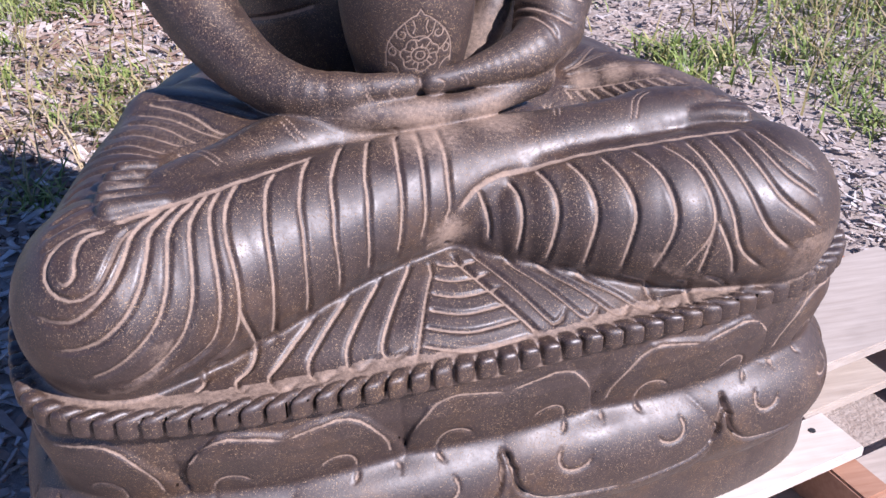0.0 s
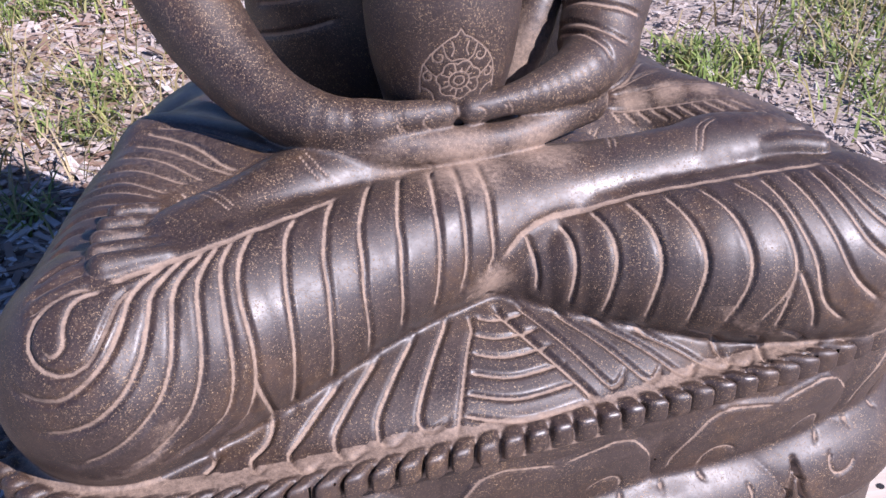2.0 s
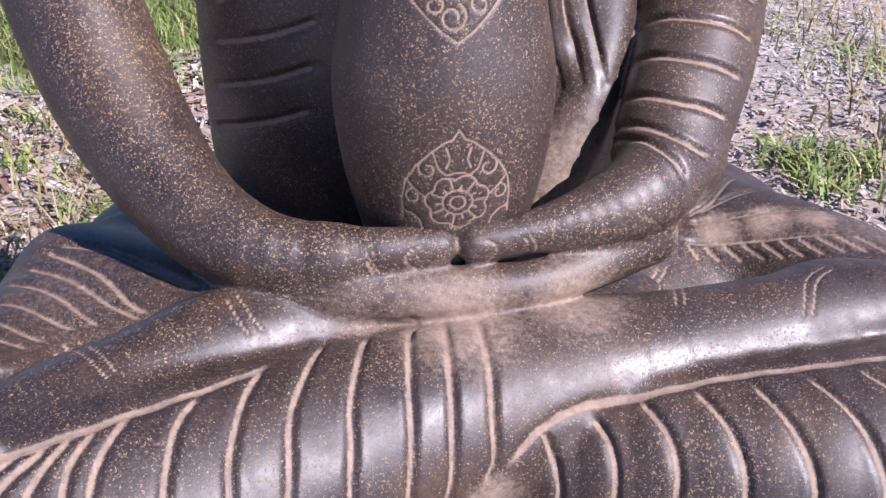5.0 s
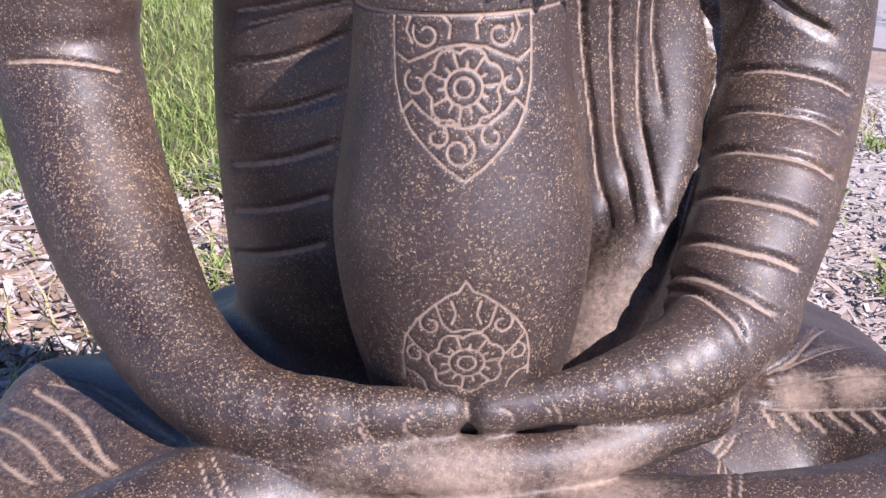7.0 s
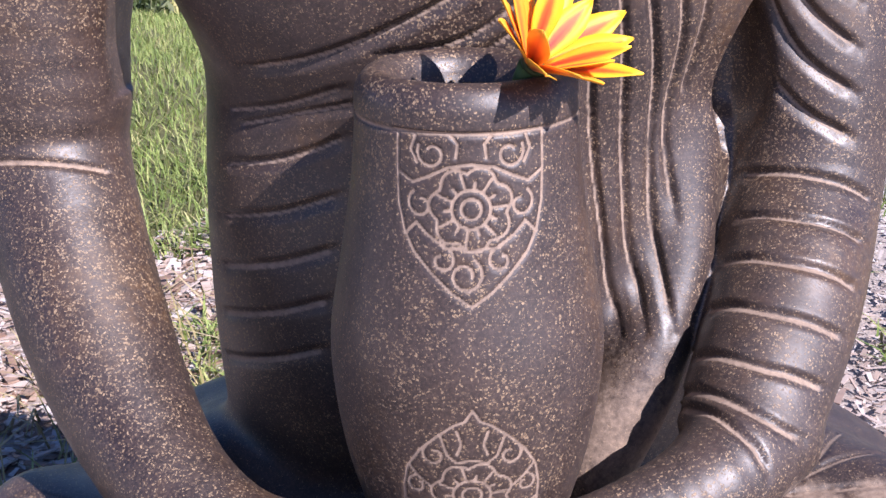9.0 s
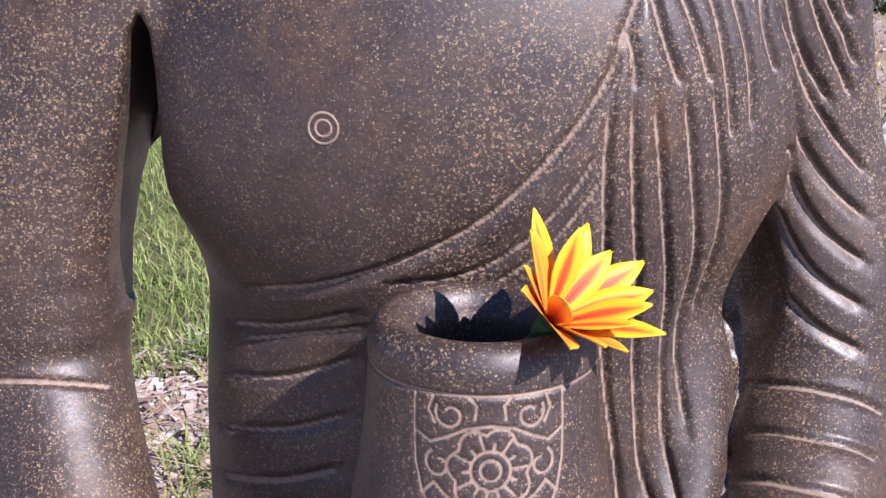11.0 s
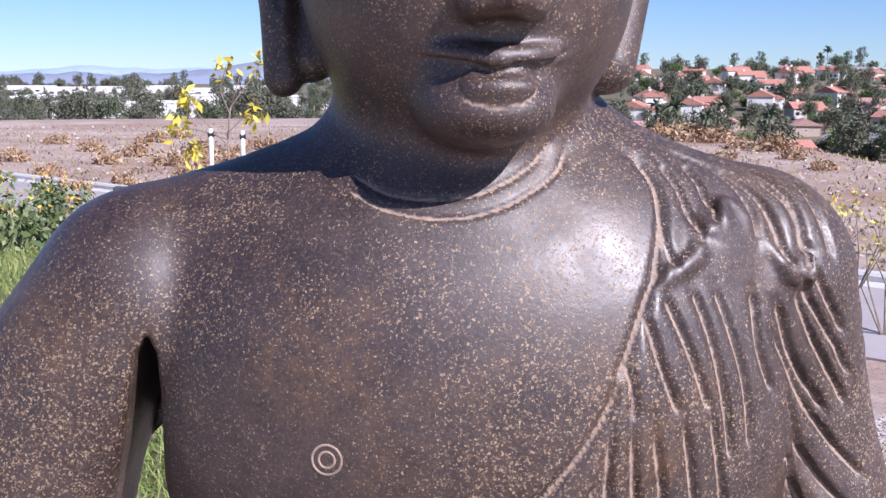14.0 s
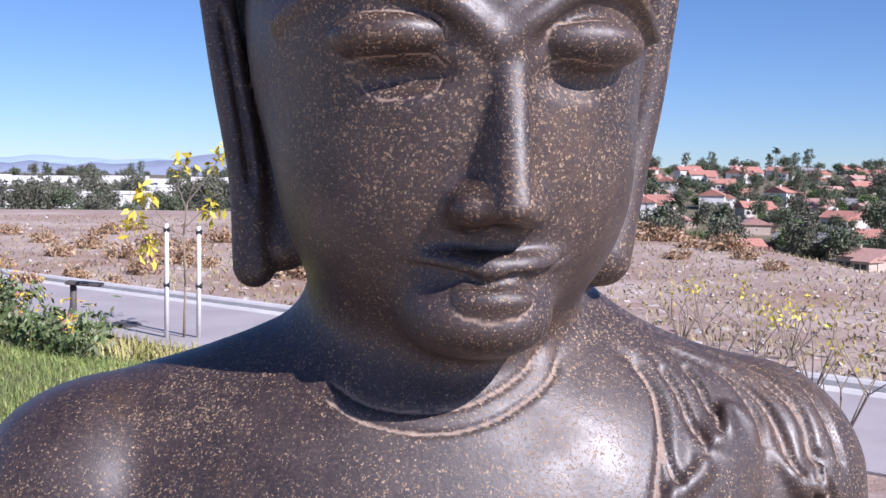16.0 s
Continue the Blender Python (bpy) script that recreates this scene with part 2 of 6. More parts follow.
plinth = Plinth()
leg_right = Tube([(-0.43, -0.23, 0.625, 0.132), (-0.28, -0.20, 0.65, 0.112), (-0.13, -0.155, 0.665, 0.092), (0.05, -0.12, 0.685, 0.076), (0.20, -0.11, 0.705, 0.060), (0.30, -0.10, 0.716, 0.054), (0.38, -0.09, 0.728, 0.040)])
leg_left = Tube([(0.44, -0.19, 0.625, 0.122), (0.30, -0.20, 0.64, 0.106), (0.15, -0.175, 0.645, 0.085), (0.02, -0.13, 0.635, 0.06), (-0.1, -0.08, 0.66, 0.055)])
foot_left = Tube([(-0.06, -0.06, 0.715, 0.045), (-0.17, -0.065, 0.722, 0.058), (-0.28, -0.12, 0.714, 0.055), (-0.355, -0.17, 0.720, 0.044)])
thigh_right = Tube([(-0.2, 0.25, 0.62, 0.118), (-0.335, 0.075, 0.622, 0.130), (-0.43, -0.17, 0.612, 0.122)])
thigh_left = Tube([(0.24, 0.26, 0.62, 0.105), (0.405, 0.07, 0.622, 0.103), (0.445, -0.15, 0.612, 0.118)])
arm_right = Tube([(-0.258, 0.215, 1.295, 0.092), (-0.335, 0.205, 1.19, 0.084), (-0.352, 0.20, 1.08, 0.072), (-0.352, 0.19, 1.0, 0.063), (-0.307, 0.105, 0.895, 0.057), (-0.246, 0.015, 0.825, 0.045), (-0.185, -0.045, 0.802, 0.037), (-0.118, -0.065, 0.80, 0.026)])
arm_left = Tube([(0.207, 0.222, 1.308, 0.086), (0.247, 0.23, 1.19, 0.071), (0.280, 0.22, 1.07, 0.068), (0.274, 0.19, 0.96, 0.064), (0.237, 0.10, 0.90, 0.058), (0.195, 0.03, 0.84, 0.052)])
FACE = Matrix.Translation((-0.022, 0.20, 0)) @ Matrix.Rotation(radians(5.5), 4, "Z") @ Matrix.Translation((0, -0.20, 0))


def face(x, y, z, *r):
    """A place on the turned head from one on a head that faces straight ahead."""
    p = FACE @ Vector((x, y, z))
    return (p.x, p.y, p.z, *r)


class Nose:
    """A wedge with a flat ridge, steep sides and a level underside, on the turned head."""

    def __init__(self):
        self.m = np.array(FACE.to_3x3())
        self.t = np.array(FACE.translation)
        corners = np.array([face(x, y, z) for x in (-0.05, 0.06) for y in (0.0, 0.12) for z in (1.49, 1.64)])
        self.lo, self.hi = corners.min(0), corners.max(0)

    def d(self, P):
        q = (P - self.t) @ self.m
        ridge = np.interp(q[:, 2], [1.50, 1.515, 1.55, 1.60, 1.63], [0.021, 0.020, 0.030, 0.0435, 0.050])
        v = q[:, 1] - ridge
        half = np.interp(q[:, 2], [1.505, 1.53, 1.60, 1.625], [0.0082, 0.0066, 0.0078, 0.010])
        side = (np.abs(q[:, 0] - 0.0075 + 0.10 * v) - half - 0.42 * np.maximum(v, 0)) * 0.92
        d = -smin(v, -side, 0.006)
        return -smin(-d, q[:, 2] - 1.507, 0.010)


def pair(make):
    return [make(-1), make(1)]


SOLIDS = [
    (plinth, 0.004),
    (Beads(), 0.002),
    (Egg((0.0, 0.05, 0.52), (0.58, 0.405, 0.12), (0, 0, 6.5)), 0.012),
    (Egg((0.02, 0.27, 0.62), (0.44, 0.29, 0.12)), 0.03),
    (thigh_right, 0.03), (thigh_left, 0.03),
    (Egg((-0.27, -0.01, 0.66), (0.14, 0.13, 0.094)), 0.03),
    (Tube([(0.165, 0.175, 1.02, 0.022), (0.160, 0.135, 0.925, 0.026), (0.128, 0.10, 0.845, 0.032), (0.098, 0.085, 0.79, 0.034), (0.075, 0.07, 0.74, 0.03)]), 0.02),
    (Tube([(-0.185, -0.055, 0.742, 0.03), (-0.28, 0.03, 0.733, 0.032), (-0.375, 0.10, 0.718, 0.034)]), 0.04),
    (leg_left, 0.010), (foot_left, 0.010), (leg_right, 0.010),
    (Egg((-0.325, -0.155, 0.730), (0.078, 0.056, 0.034), (0, 0, 28)), 0.012), (Egg((0.33, -0.088, 0.738), (0.07, 0.05, 0.03), (0, 0, -8)), 0.012), (Egg((0.395, -0.108, 0.722), (0.062, 0.058, 0.026)), 0.012),
    (Egg((0.01, -0.02, 0.70), (0.19, 0.09, 0.055)), 0.02),
    (Egg((-0.005, 0.235, 0.88), (0.232, 0.135, 0.62)), 0.03),
    (Egg((-0.005, 0.232, 1.22), (0.232, 0.165, 0.22)), 0.06),
    (Block((-0.003, 0.210, 1.234), (0.255, 0.139, 0.180), 2.3, 5), 0.05),
    (Tube([(-0.24, 0.225, 1.305, 0.085), (-0.13, 0.232, 1.33, 0.088), (-0.01, 0.228, 1.342, 0.086), (0.11, 0.230, 1.333, 0.084), (0.203, 0.222, 1.318, 0.084)]), 0.03),
    (arm_right, 0.007), (arm_left, 0.009),
    (Tube([(0.098, 0.094, 1.326, 0.005), (0.117, 0.103, 1.336, 0.007), (0.135, 0.113, 1.345, 0.007), (0.142, 0.124, 1.358, 0.005), (0.156, 0.135, 1.366, 0.006), (0.166, 0.150, 1.380, 0.005), (0.178, 0.150, 1.368, 0.007), (0.188, 0.146, 1.351, 0.008), (0.205, 0.144, 1.340, 0.010), (0.218, 0.139, 1.329, 0.013), (0.226, 0.143, 1.338, 0.010)], 5), 0.004),
    (Egg((0.165, 0.146, 1.335), (0.045, 0.020, 0.04), (0, 0, 35)), 0.010),
    (Tube([(-0.118, -0.065, 0.80, 0.026), (-0.08, -0.072, 0.807, 0.020), (-0.032, -0.073, 0.809, 0.0165)]), 0.013),
    (Tube([(0.20, 0.02, 0.835, 0.046), (0.15, -0.035, 0.826, 0.037), (0.10, -0.057, 0.819, 0.027), (0.05, -0.068, 0.814, 0.0185), (0.0, -0.073, 0.809, 0.0165)]), 0.006),
    (Tube([(-0.17, -0.05, 0.775, 0.032), (-0.10, -0.075, 0.772, 0.026), (0.0, -0.085, 0.770, 0.022), (0.08, -0.075, 0.775, 0.02), (0.16, -0.03, 0.785, 0.03)]), 0.008),
    (Tube([(-0.02, 0.215, 1.34, 0.10), (-0.03, 0.205, 1.41, 0.083), (-0.028, 0.20, 1.50, 0.088)]), 0.035),
    (Egg((-0.024, 0.205, 1.64), (0.136, 0.165, 0.19)), 0.03),
    (Egg(face(0, 0.158, 1.53), (0.113, 0.098, 0.104), (0, 0, 5.5)), 0.03),
    (Egg(face(0, 0.083, 1.449), (0.042, 0.035, 0.025)), 0.03),
    (Tube([(-0.188, 0.210, 1.70, 0.012), (-0.172, 0.205, 1.60, 0.0125), (-0.158, 0.20, 1.53, 0.0135), (-0.153, 0.195, 1.468, 0.0145)]), 0.003),
    (Tube([(-0.160, 0.235, 1.70, 0.020), (-0.152, 0.230, 1.60, 0.017), (-0.142, 0.215, 1.53, 0.016), (-0.134, 0.205, 1.482, 0.018)]), 0.006),
    (Tube([(0.128, 0.215, 1.67, 0.016), (0.12, 0.215, 1.59, 0.014), (0.105, 0.21, 1.53, 0.016), (0.088, 0.20, 1.478, 0.022)]), 0.008),
]
# toes, from the great toe to the smallest
for tip, root, r in (((-0.426, -0.236), (-0.365, -0.226), 0.0175), ((-0.432, -0.207), (-0.370, -0.200), 0.0135), ((-0.430, -0.180), (-0.375, -0.176), 0.0125), ((-0.424, -0.153), (-0.375, -0.150), 0.0118), ((-0.414, -0.127), (-0.372, -0.124), 0.0112)):
    SOLIDS.append((Tube([(*root, 0.748, r * 0.95), ((root[0] + tip[0]) / 2, (root[1] + tip[1]) / 2, 0.752, r * 0.9), (*tip, 0.752, r)], 3), 0.0025))
for tip, root, r in (((0.430, -0.143), (0.362, -0.128), 0.0145), ((0.436, -0.126), (0.375, -0.122), 0.0130), ((0.424, -0.099), (0.372, -0.095), 0.0122), ((0.412, -0.074), (0.366, -0.070), 0.0115), ((0.398, -0.051), (0.358, -0.048), 0.0110)):
    SOLIDS.append((Tube([(*root, 0.744, r * 0.9), ((root[0] + tip[0]) / 2, (root[1] + tip[1]) / 2, 0.748, r * 0.9), (*tip, 0.744, r)], 3), 0.005))
# hollows of the eyes, then brows, lids, nose and lips
HOLLOWS = [
    *pair(lambda s: (Egg(face(0.054 * s, 0.028, 1.607), (0.047, 0.029, 0.025), (0, 0, 5.5 + 14 * s)), 0.010)),
    *pair(lambda s: (Egg(face(0.057 * s, 0.050, 1.5855), (0.036, 0.019, 0.0115), (0, 6 * s, 5.5 + 14 * s)), 0.007)),
]
FEATURES = [
    *pair(lambda s: (Egg(face(0.056 * s, 0.0690, 1.6085), (0.037, 0.0260, 0.0150), (-8, 0, 5.5 + 12 * s)), 0.002)),
    *pair(lambda s: (Tube([face(0.0, 0.047, 1.605, 0.005), face(0.020 * s, 0.043, 1.620, 0.0055), face(0.045 * s, 0.049, 1.637, 0.0055), face(0.085 * s, 0.072, 1.642, 0.005), face(0.118 * s, 0.119, 1.622, 0.004)]), 0.010)),
    (Nose(), 0.005),
    *pair(lambda s: (Egg(face(0.003 + 0.0170 * s, 0.054, 1.5150), (0.0115, 0.018, 0.0095)), 0.012)),
    *pair(lambda s: (Tube([face(0.002, 0.0585, 1.4795, 0.0065), face(0.004 + 0.016 * s, 0.0605, 1.4815, 0.0068), face(0.004 + 0.032 * s, 0.0700, 1.4835, 0.0052), face(0.004 + 0.044 * s, 0.0820, 1.4855, 0.0035)]), 0.008)),
    (Egg(face(0.001, 0.0610, 1.4620), (0.0250, 0.0165, 0.0095)), 0.005),
]


class Cleft:
    """The deep narrow gap between the bare arm and the chest, widening downwards."""
    lo, hi = np.array((-0.32, 0.02, 1.02)), np.array((-0.20, 0.30, 1.33))

    def d(self, P):
        middle = np.interp(P[:, 2], [1.10, 1.154, 1.203, 1.248, 1.276, 1.31], [-0.270, -0.262, -0.2535, -0.2490, -0.2465, -0.243])
        half = np.interp(P[:, 2], [1.10, 1.154, 1.203, 1.248, 1.276, 1.312], [0.020, 0.018, 0.0145, 0.0105, 0.0070, -0.010])
        return np.maximum(np.maximum(np.abs(P[:, 0] - middle) - half, P[:, 1] - 0.262), 1.06 - P[:, 2])


CLEFTS = [
    (Cleft(), 0.006),
    (Tube([(0.199, 0.150, 1.200, 0.004), (0.202, 0.165, 1.155, 0.012), (0.206, 0.178, 1.10, 0.022), (0.208, 0.182, 1.05, 0.026), (0.203, 0.185, 1.015, 0.014)]), 0.008),
    (Tube([(0.203, 0.190, 1.15, 0.010), (0.206, 0.200, 1.10, 0.020), (0.207, 0.200, 1.05, 0.020)]), 0.008),
]


def carve_out(a, b, k):
    return -smin(-a, b, k)


def field(P, seams=None):
    """How far each place is from the solid; with the surface's normals, also how close it is to a hollow joint of two forms."""
    D = np.full(len(P), 0.5)
    seam = np.zeros(len(P))
    for solid, k in SOLIDS:
        m = np.all((P > solid.lo - 0.06) & (P < solid.hi + 0.06), axis=1)
        i = np.flatnonzero(m)
        if len(i):
            d = solid.d(P[i])
            if seams is not None and k <= 0.009:
                close = np.exp(-np.abs(D[i] - d) / 0.005)
                j = np.flatnonzero(close > 0.2)
                Q = P[i[j]]
                way = np.stack([solid.d(Q + np.eye(3)[a] * 0.001) - solid.d(Q - np.eye(3)[a] * 0.001) for a in range(3)], 1)
                way /= np.maximum(np.linalg.norm(way, axis=1), 1e-9)[:, None]
                seam[i[j]] = np.maximum(seam[i[j]], close[j] * np.clip((0.975 - (way * seams[i[j]]).sum(1)) / 0.10, 0, 1))
            D[i] = smin(D[i], d, k)
    for solid, k in CLEFTS:
        i = np.flatnonzero(np.all((P > solid.lo - 0.02) & (P < solid.hi + 0.02), axis=1))
        if len(i):
            D[i] = carve_out(D[i], solid.d(P[i]), k)
    i = np.flatnonzero((P[:, 2] > 1.42) & (P[:, 1] < 0.22))
    if len(i):
        d, Q = D[i], P[i]
        for solid, k in HOLLOWS:
            d = carve_out(d, solid.d(Q), k)
        for solid, k in FEATURES:
            d = smin(d, solid.d(Q), k)
        D[i] = d
    return D if seams is None else (D, seam)


CORNERS = np.array([(i, j, k) for i in (0, 1) for j in (0, 1) for k in (0, 1)])


def key_of(c):
    return (c[:, 0].astype(np.int64) << 40) | (c[:, 1].astype(np.int64) << 20) | c[:, 2].astype(np.int64)


def skin(f, lo, hi, size, levels):
    """The surface where f is zero as quads, found by halving only the cells close to it."""
    lo = np.array(lo, float)
    step = size * 2 ** levels
    n = np.ceil((np.array(hi) - lo) / step).astype(int)
    cells = np.stack(np.meshgrid(*[np.arange(v) for v in n], indexing="ij"), -1).reshape(-1, 3)
    for level in range(levels + 1):
        d = f(lo + (cells + 0.5) * step)
        cells = cells[np.abs(d) < step * (1.05 if level < levels else 1.3)]
        if level < levels:
            cells = (cells[:, None] * 2 + CORNERS[None]).reshape(-1, 3)
            step /= 2
    corner = (cells[:, None] + CORNERS[None]).reshape(-1, 3)
    keys, first, back = np.unique(key_of(corner), return_index=True, return_inverse=True)
    value = f(lo + corner[first] * step)[back].reshape(-1, 8)
    inside = value < 0
    live = inside.any(1) & ~inside.all(1)
    cells, value, inside = cells[live], value[live], inside[live]
    total, count = np.zeros((len(cells), 3)), np.zeros(len(cells))
    for a in range(8):
        for b in (a | 1, a | 2, a | 4):
            if b == a:
                continue
            m = inside[:, a] != inside[:, b]
            u = np.where(m, value[:, a] / np.where(m, value[:, a] - value[:, b], 1), 0)
            total += np.where(m[:, None], CORNERS[a] + u[:, None] * (CORNERS[b] - CORNERS[a]), 0)
            count += m
    verts = lo + (cells + total / count[:, None]) * step
    keys = key_of(cells)
    order = np.argsort(keys)
    ranked = keys[order]

    def find(c):
        k = key_of(c)
        i = np.minimum(np.searchsorted(ranked, k), len(ranked) - 1)
        return np.where(ranked[i] == k, order[i], -1)

    quads = []
    for axis in range(3):
        far = [4, 2, 1][axis]
        u, v = [np.eye(3, dtype=int)[(axis + i) % 3] for i in (1, 2)]
        m = inside[:, 0] != inside[:, far]
        c = cells[m]
        q = np.stack([np.flatnonzero(m), find(c - u), find(c - u - v), find(c - v)], 1)
        flip = ~inside[m, 0]
        q[flip] = q[flip][:, ::-1]
        quads.append(q[(q >= 0).all(1)])
    return verts, np.vstack(quads)



LINES = []  # (points, width, depth, cut)


def even(p, n):
    """n points evenly along a soft line through p."""
    q = spline([(*v, 0) for v in p], 8)[:, :3] if len(p) > 2 else np.array(p, float)
    s = np.concatenate([[0], np.cumsum(np.linalg.norm(np.diff(q, axis=0), axis=1))])
    return np.stack([np.interp(np.linspace(0, s[-1], n), s, q[:, k]) for k in range(3)], 1)


def folds(width, depth, cut, *guides, n=20):
    for k in range(0, len(guides), 2):
        a = even(guides[k], n)
        LINES.append((a, width, depth, cut))
        between = guides[k + 1] if k + 1 < len(guides) else 0
        if between:
            b = even(guides[k + 2], n)
            for i in range(between):
                LINES.append((a + (b - a) * (i + 1) / (between + 1), width, depth, cut))


def slope(P, e=0.001):
    g = np.stack([field(P + np.eye(3)[k] * e) - field(P - np.eye(3)[k] * e) for k in range(3)], 1)
    return g / np.maximum(np.linalg.norm(g, axis=1), 1e-9)[:, None]


def settle(P):
    """Lays points on the surface."""
    for _ in range(4):
        P = P - slope(P) * np.clip(field(P), -0.02, 0.02)[:, None]
    return P


def carve(V, N):
    """How far each place of the surface is cut in, and how dusty it is."""
    cut_in, dust = np.zeros(len(V)), np.zeros(len(V))
    flat = settle(np.vstack([l[0] for l in LINES]))
    norm = slope(flat)
    at = 0
    for pts, width, depth, cut in LINES:
        p, nn = flat[at:at + len(pts)], norm[at:at + len(pts)]
        at += len(pts)
        reach = width * 1.6 + 0.004
        fine = 0.6 if p[:, 2].mean() > 0.95 else 1.0
        near = np.flatnonzero(np.all((V > p.min(0) - reach) & (V < p.max(0) + reach), axis=1))
        if not len(near):
            continue
        Q = V[near]
        best, side, run = np.full(len(Q), 9.0), np.zeros(len(Q)), np.zeros(len(Q))
        for i in range(len(p) - 1):
            ab = p[i + 1] - p[i]
            ll = ab @ ab
            if ll < 1e-10:
                continue
            u = np.clip(((Q - p[i]) @ ab) / ll, 0, 1)
            w = Q - p[i] - u[:, None] * ab
            d = np.sqrt((w * w).sum(1))
            closer = d < best
            lateral = np.cross(ab / math.sqrt(ll), nn[i])
            side = np.where(closer, w @ lateral, side)
            run = np.where(closer, (i + u) / (len(p) - 1), run)
            best = np.where(closer, d, best)
        ends = np.clip(np.minimum(run, 1 - run) / 0.07, 0.4, 1)
        ends = ends * (best < reach)
        if cut == 2:      # a step: a slow slope on one side, a sharp edge on the other
            x = side / width
            wall = np.where(x > 0, np.clip(1 - x, 0, 1), np.clip(1 + side / 0.0042, 0, 1))
            off = np.clip(1 - (best - np.abs(side)) / 0.006, 0, 1)
            line = np.clip(1.25 - np.abs(side - 0.0028 * fine) / (0.34 * fine * width), 0, 1)
        else:
            off, wall = 1.0, np.exp(-(best / (0.5 * width)) ** 2)
            line = np.exp(-(best / (0.36 * width)) ** 4) * (cut != 3)
        h = depth * wall * off * ends
        cut_in[near] = np.maximum(cut_in[near], h)
        dust[near] = np.maximum(dust[near], line * off * ends)
    return cut_in, dust


# ---- carved lines: a width, a depth and a cut, then guide lines with the number of lines between them ----
folds(0.009, 0.0045, 2,  # robe folds round the right shin and knee
      [(-0.355, -0.239, 0.758), (-0.396, -0.276, 0.747), (-0.407, -0.301, 0.733), (-0.422, -0.327, 0.714), (-0.443, -0.341, 0.695), (-0.474, -0.344, 0.675), (-0.504, -0.33, 0.67), (-0.523, -0.312, 0.672)], 1,
      [(-0.315, -0.224, 0.761), (-0.354, -0.272, 0.747), (-0.361, -0.307, 0.722), (-0.367, -0.332, 0.692), (-0.383, -0.348, 0.659), (-0.412, -0.361, 0.632), (-0.447, -0.36, 0.609), (-0.474, -0.352, 0.599)], 1,
      [(-0.287, -0.211, 0.762), (-0.307, -0.253, 0.752), (-0.309, -0.291, 0.728), (-0.307, -0.314, 0.695), (-0.308, -0.328, 0.656), (-0.324, -0.331, 0.611), (-0.36, -0.338, 0.589), (-0.387, -0.346, 0.581)], 0,
      [(-0.266, -0.2, 0.761), (-0.287, -0.245, 0.753), (-0.292, -0.285, 0.73), (-0.285, -0.314, 0.684), (-0.287, -0.322, 0.64), (-0.301, -0.318, 0.597), (-0.334, -0.321, 0.575)], 0,
      [(-0.288, -0.321, 0.657), (-0.281, -0.318, 0.624), (-0.27, -0.289, 0.571)], 0,
      [(-0.219, -0.185, 0.76), (-0.237, -0.221, 0.757), (-0.244, -0.27, 0.73), (-0.243, -0.298, 0.691), (-0.245, -0.305, 0.63), (-0.249, -0.285, 0.573)], 1,
      [(-0.127, -0.112, 0.749), (-0.154, -0.199, 0.751), (-0.158, -0.239, 0.725), (-0.16, -0.263, 0.69), (-0.158, -0.263, 0.631), (-0.159, -0.257, 0.614)], 1,
      [(-0.058, -0.102, 0.757), (-0.065, -0.173, 0.752), (-0.067, -0.212, 0.723), (-0.071, -0.231, 0.684), (-0.079, -0.229, 0.637)], 1,
      [(-0.004, -0.114, 0.759), (-0.001, -0.168, 0.75), (-0.003, -0.197, 0.723), (-0.003, -0.211, 0.689), (-0.013, -0.215, 0.666)])
folds(0.008, 0.004, 2,  # the curl on the right knee
      [(-0.43, -0.266, 0.751), (-0.466, -0.267, 0.747), (-0.493, -0.278, 0.731), (-0.502, -0.297, 0.713), (-0.492, -0.318, 0.702), (-0.471, -0.331, 0.7), (-0.447, -0.33, 0.71), (-0.429, -0.31, 0.73), (-0.412, -0.278, 0.746), (-0.392, -0.265, 0.751)], 0,
      [(-0.424, -0.271, 0.749), (-0.452, -0.278, 0.746), (-0.464, -0.296, 0.734), (-0.467, -0.315, 0.72), (-0.481, -0.319, 0.709), (-0.491, -0.309, 0.712)])
folds(0.009, 0.0045, 2,  # robe folds round the left shin
      [(0.038, -0.197, 0.706), (0.046, -0.203, 0.678), (0.048, -0.214, 0.658), (0.047, -0.216, 0.637)], 1,
      [(0.115, -0.184, 0.723), (0.13, -0.223, 0.712), (0.132, -0.249, 0.684), (0.123, -0.255, 0.637), (0.119, -0.246, 0.61)], 1,
      [(0.201, -0.194, 0.738), (0.222, -0.247, 0.722), (0.228, -0.28, 0.689), (0.218, -0.288, 0.644), (0.214, -0.278, 0.602)], 1,
      [(0.285, -0.195, 0.745), (0.316, -0.246, 0.736), (0.329, -0.287, 0.705), (0.33, -0.304, 0.673), (0.316, -0.309, 0.643), (0.293, -0.3, 0.605)], 0,
      [(0.321, -0.194, 0.747), (0.34, -0.266, 0.726), (0.355, -0.296, 0.69), (0.368, -0.312, 0.637), (0.405, -0.308, 0.598)], 1,
      [(0.388, -0.192, 0.747), (0.405, -0.255, 0.73), (0.43, -0.29, 0.694), (0.481, -0.302, 0.651)], 1,
      [(0.431, -0.189, 0.747), (0.451, -0.235, 0.738), (0.483, -0.261, 0.715)], 0,
      [(0.334, -0.302, 0.679), (0.356, -0.311, 0.629), (0.366, -0.304, 0.592)], 0,
      [(0.331, -0.303, 0.676), (0.321, -0.31, 0.634), (0.317, -0.302, 0.598)])
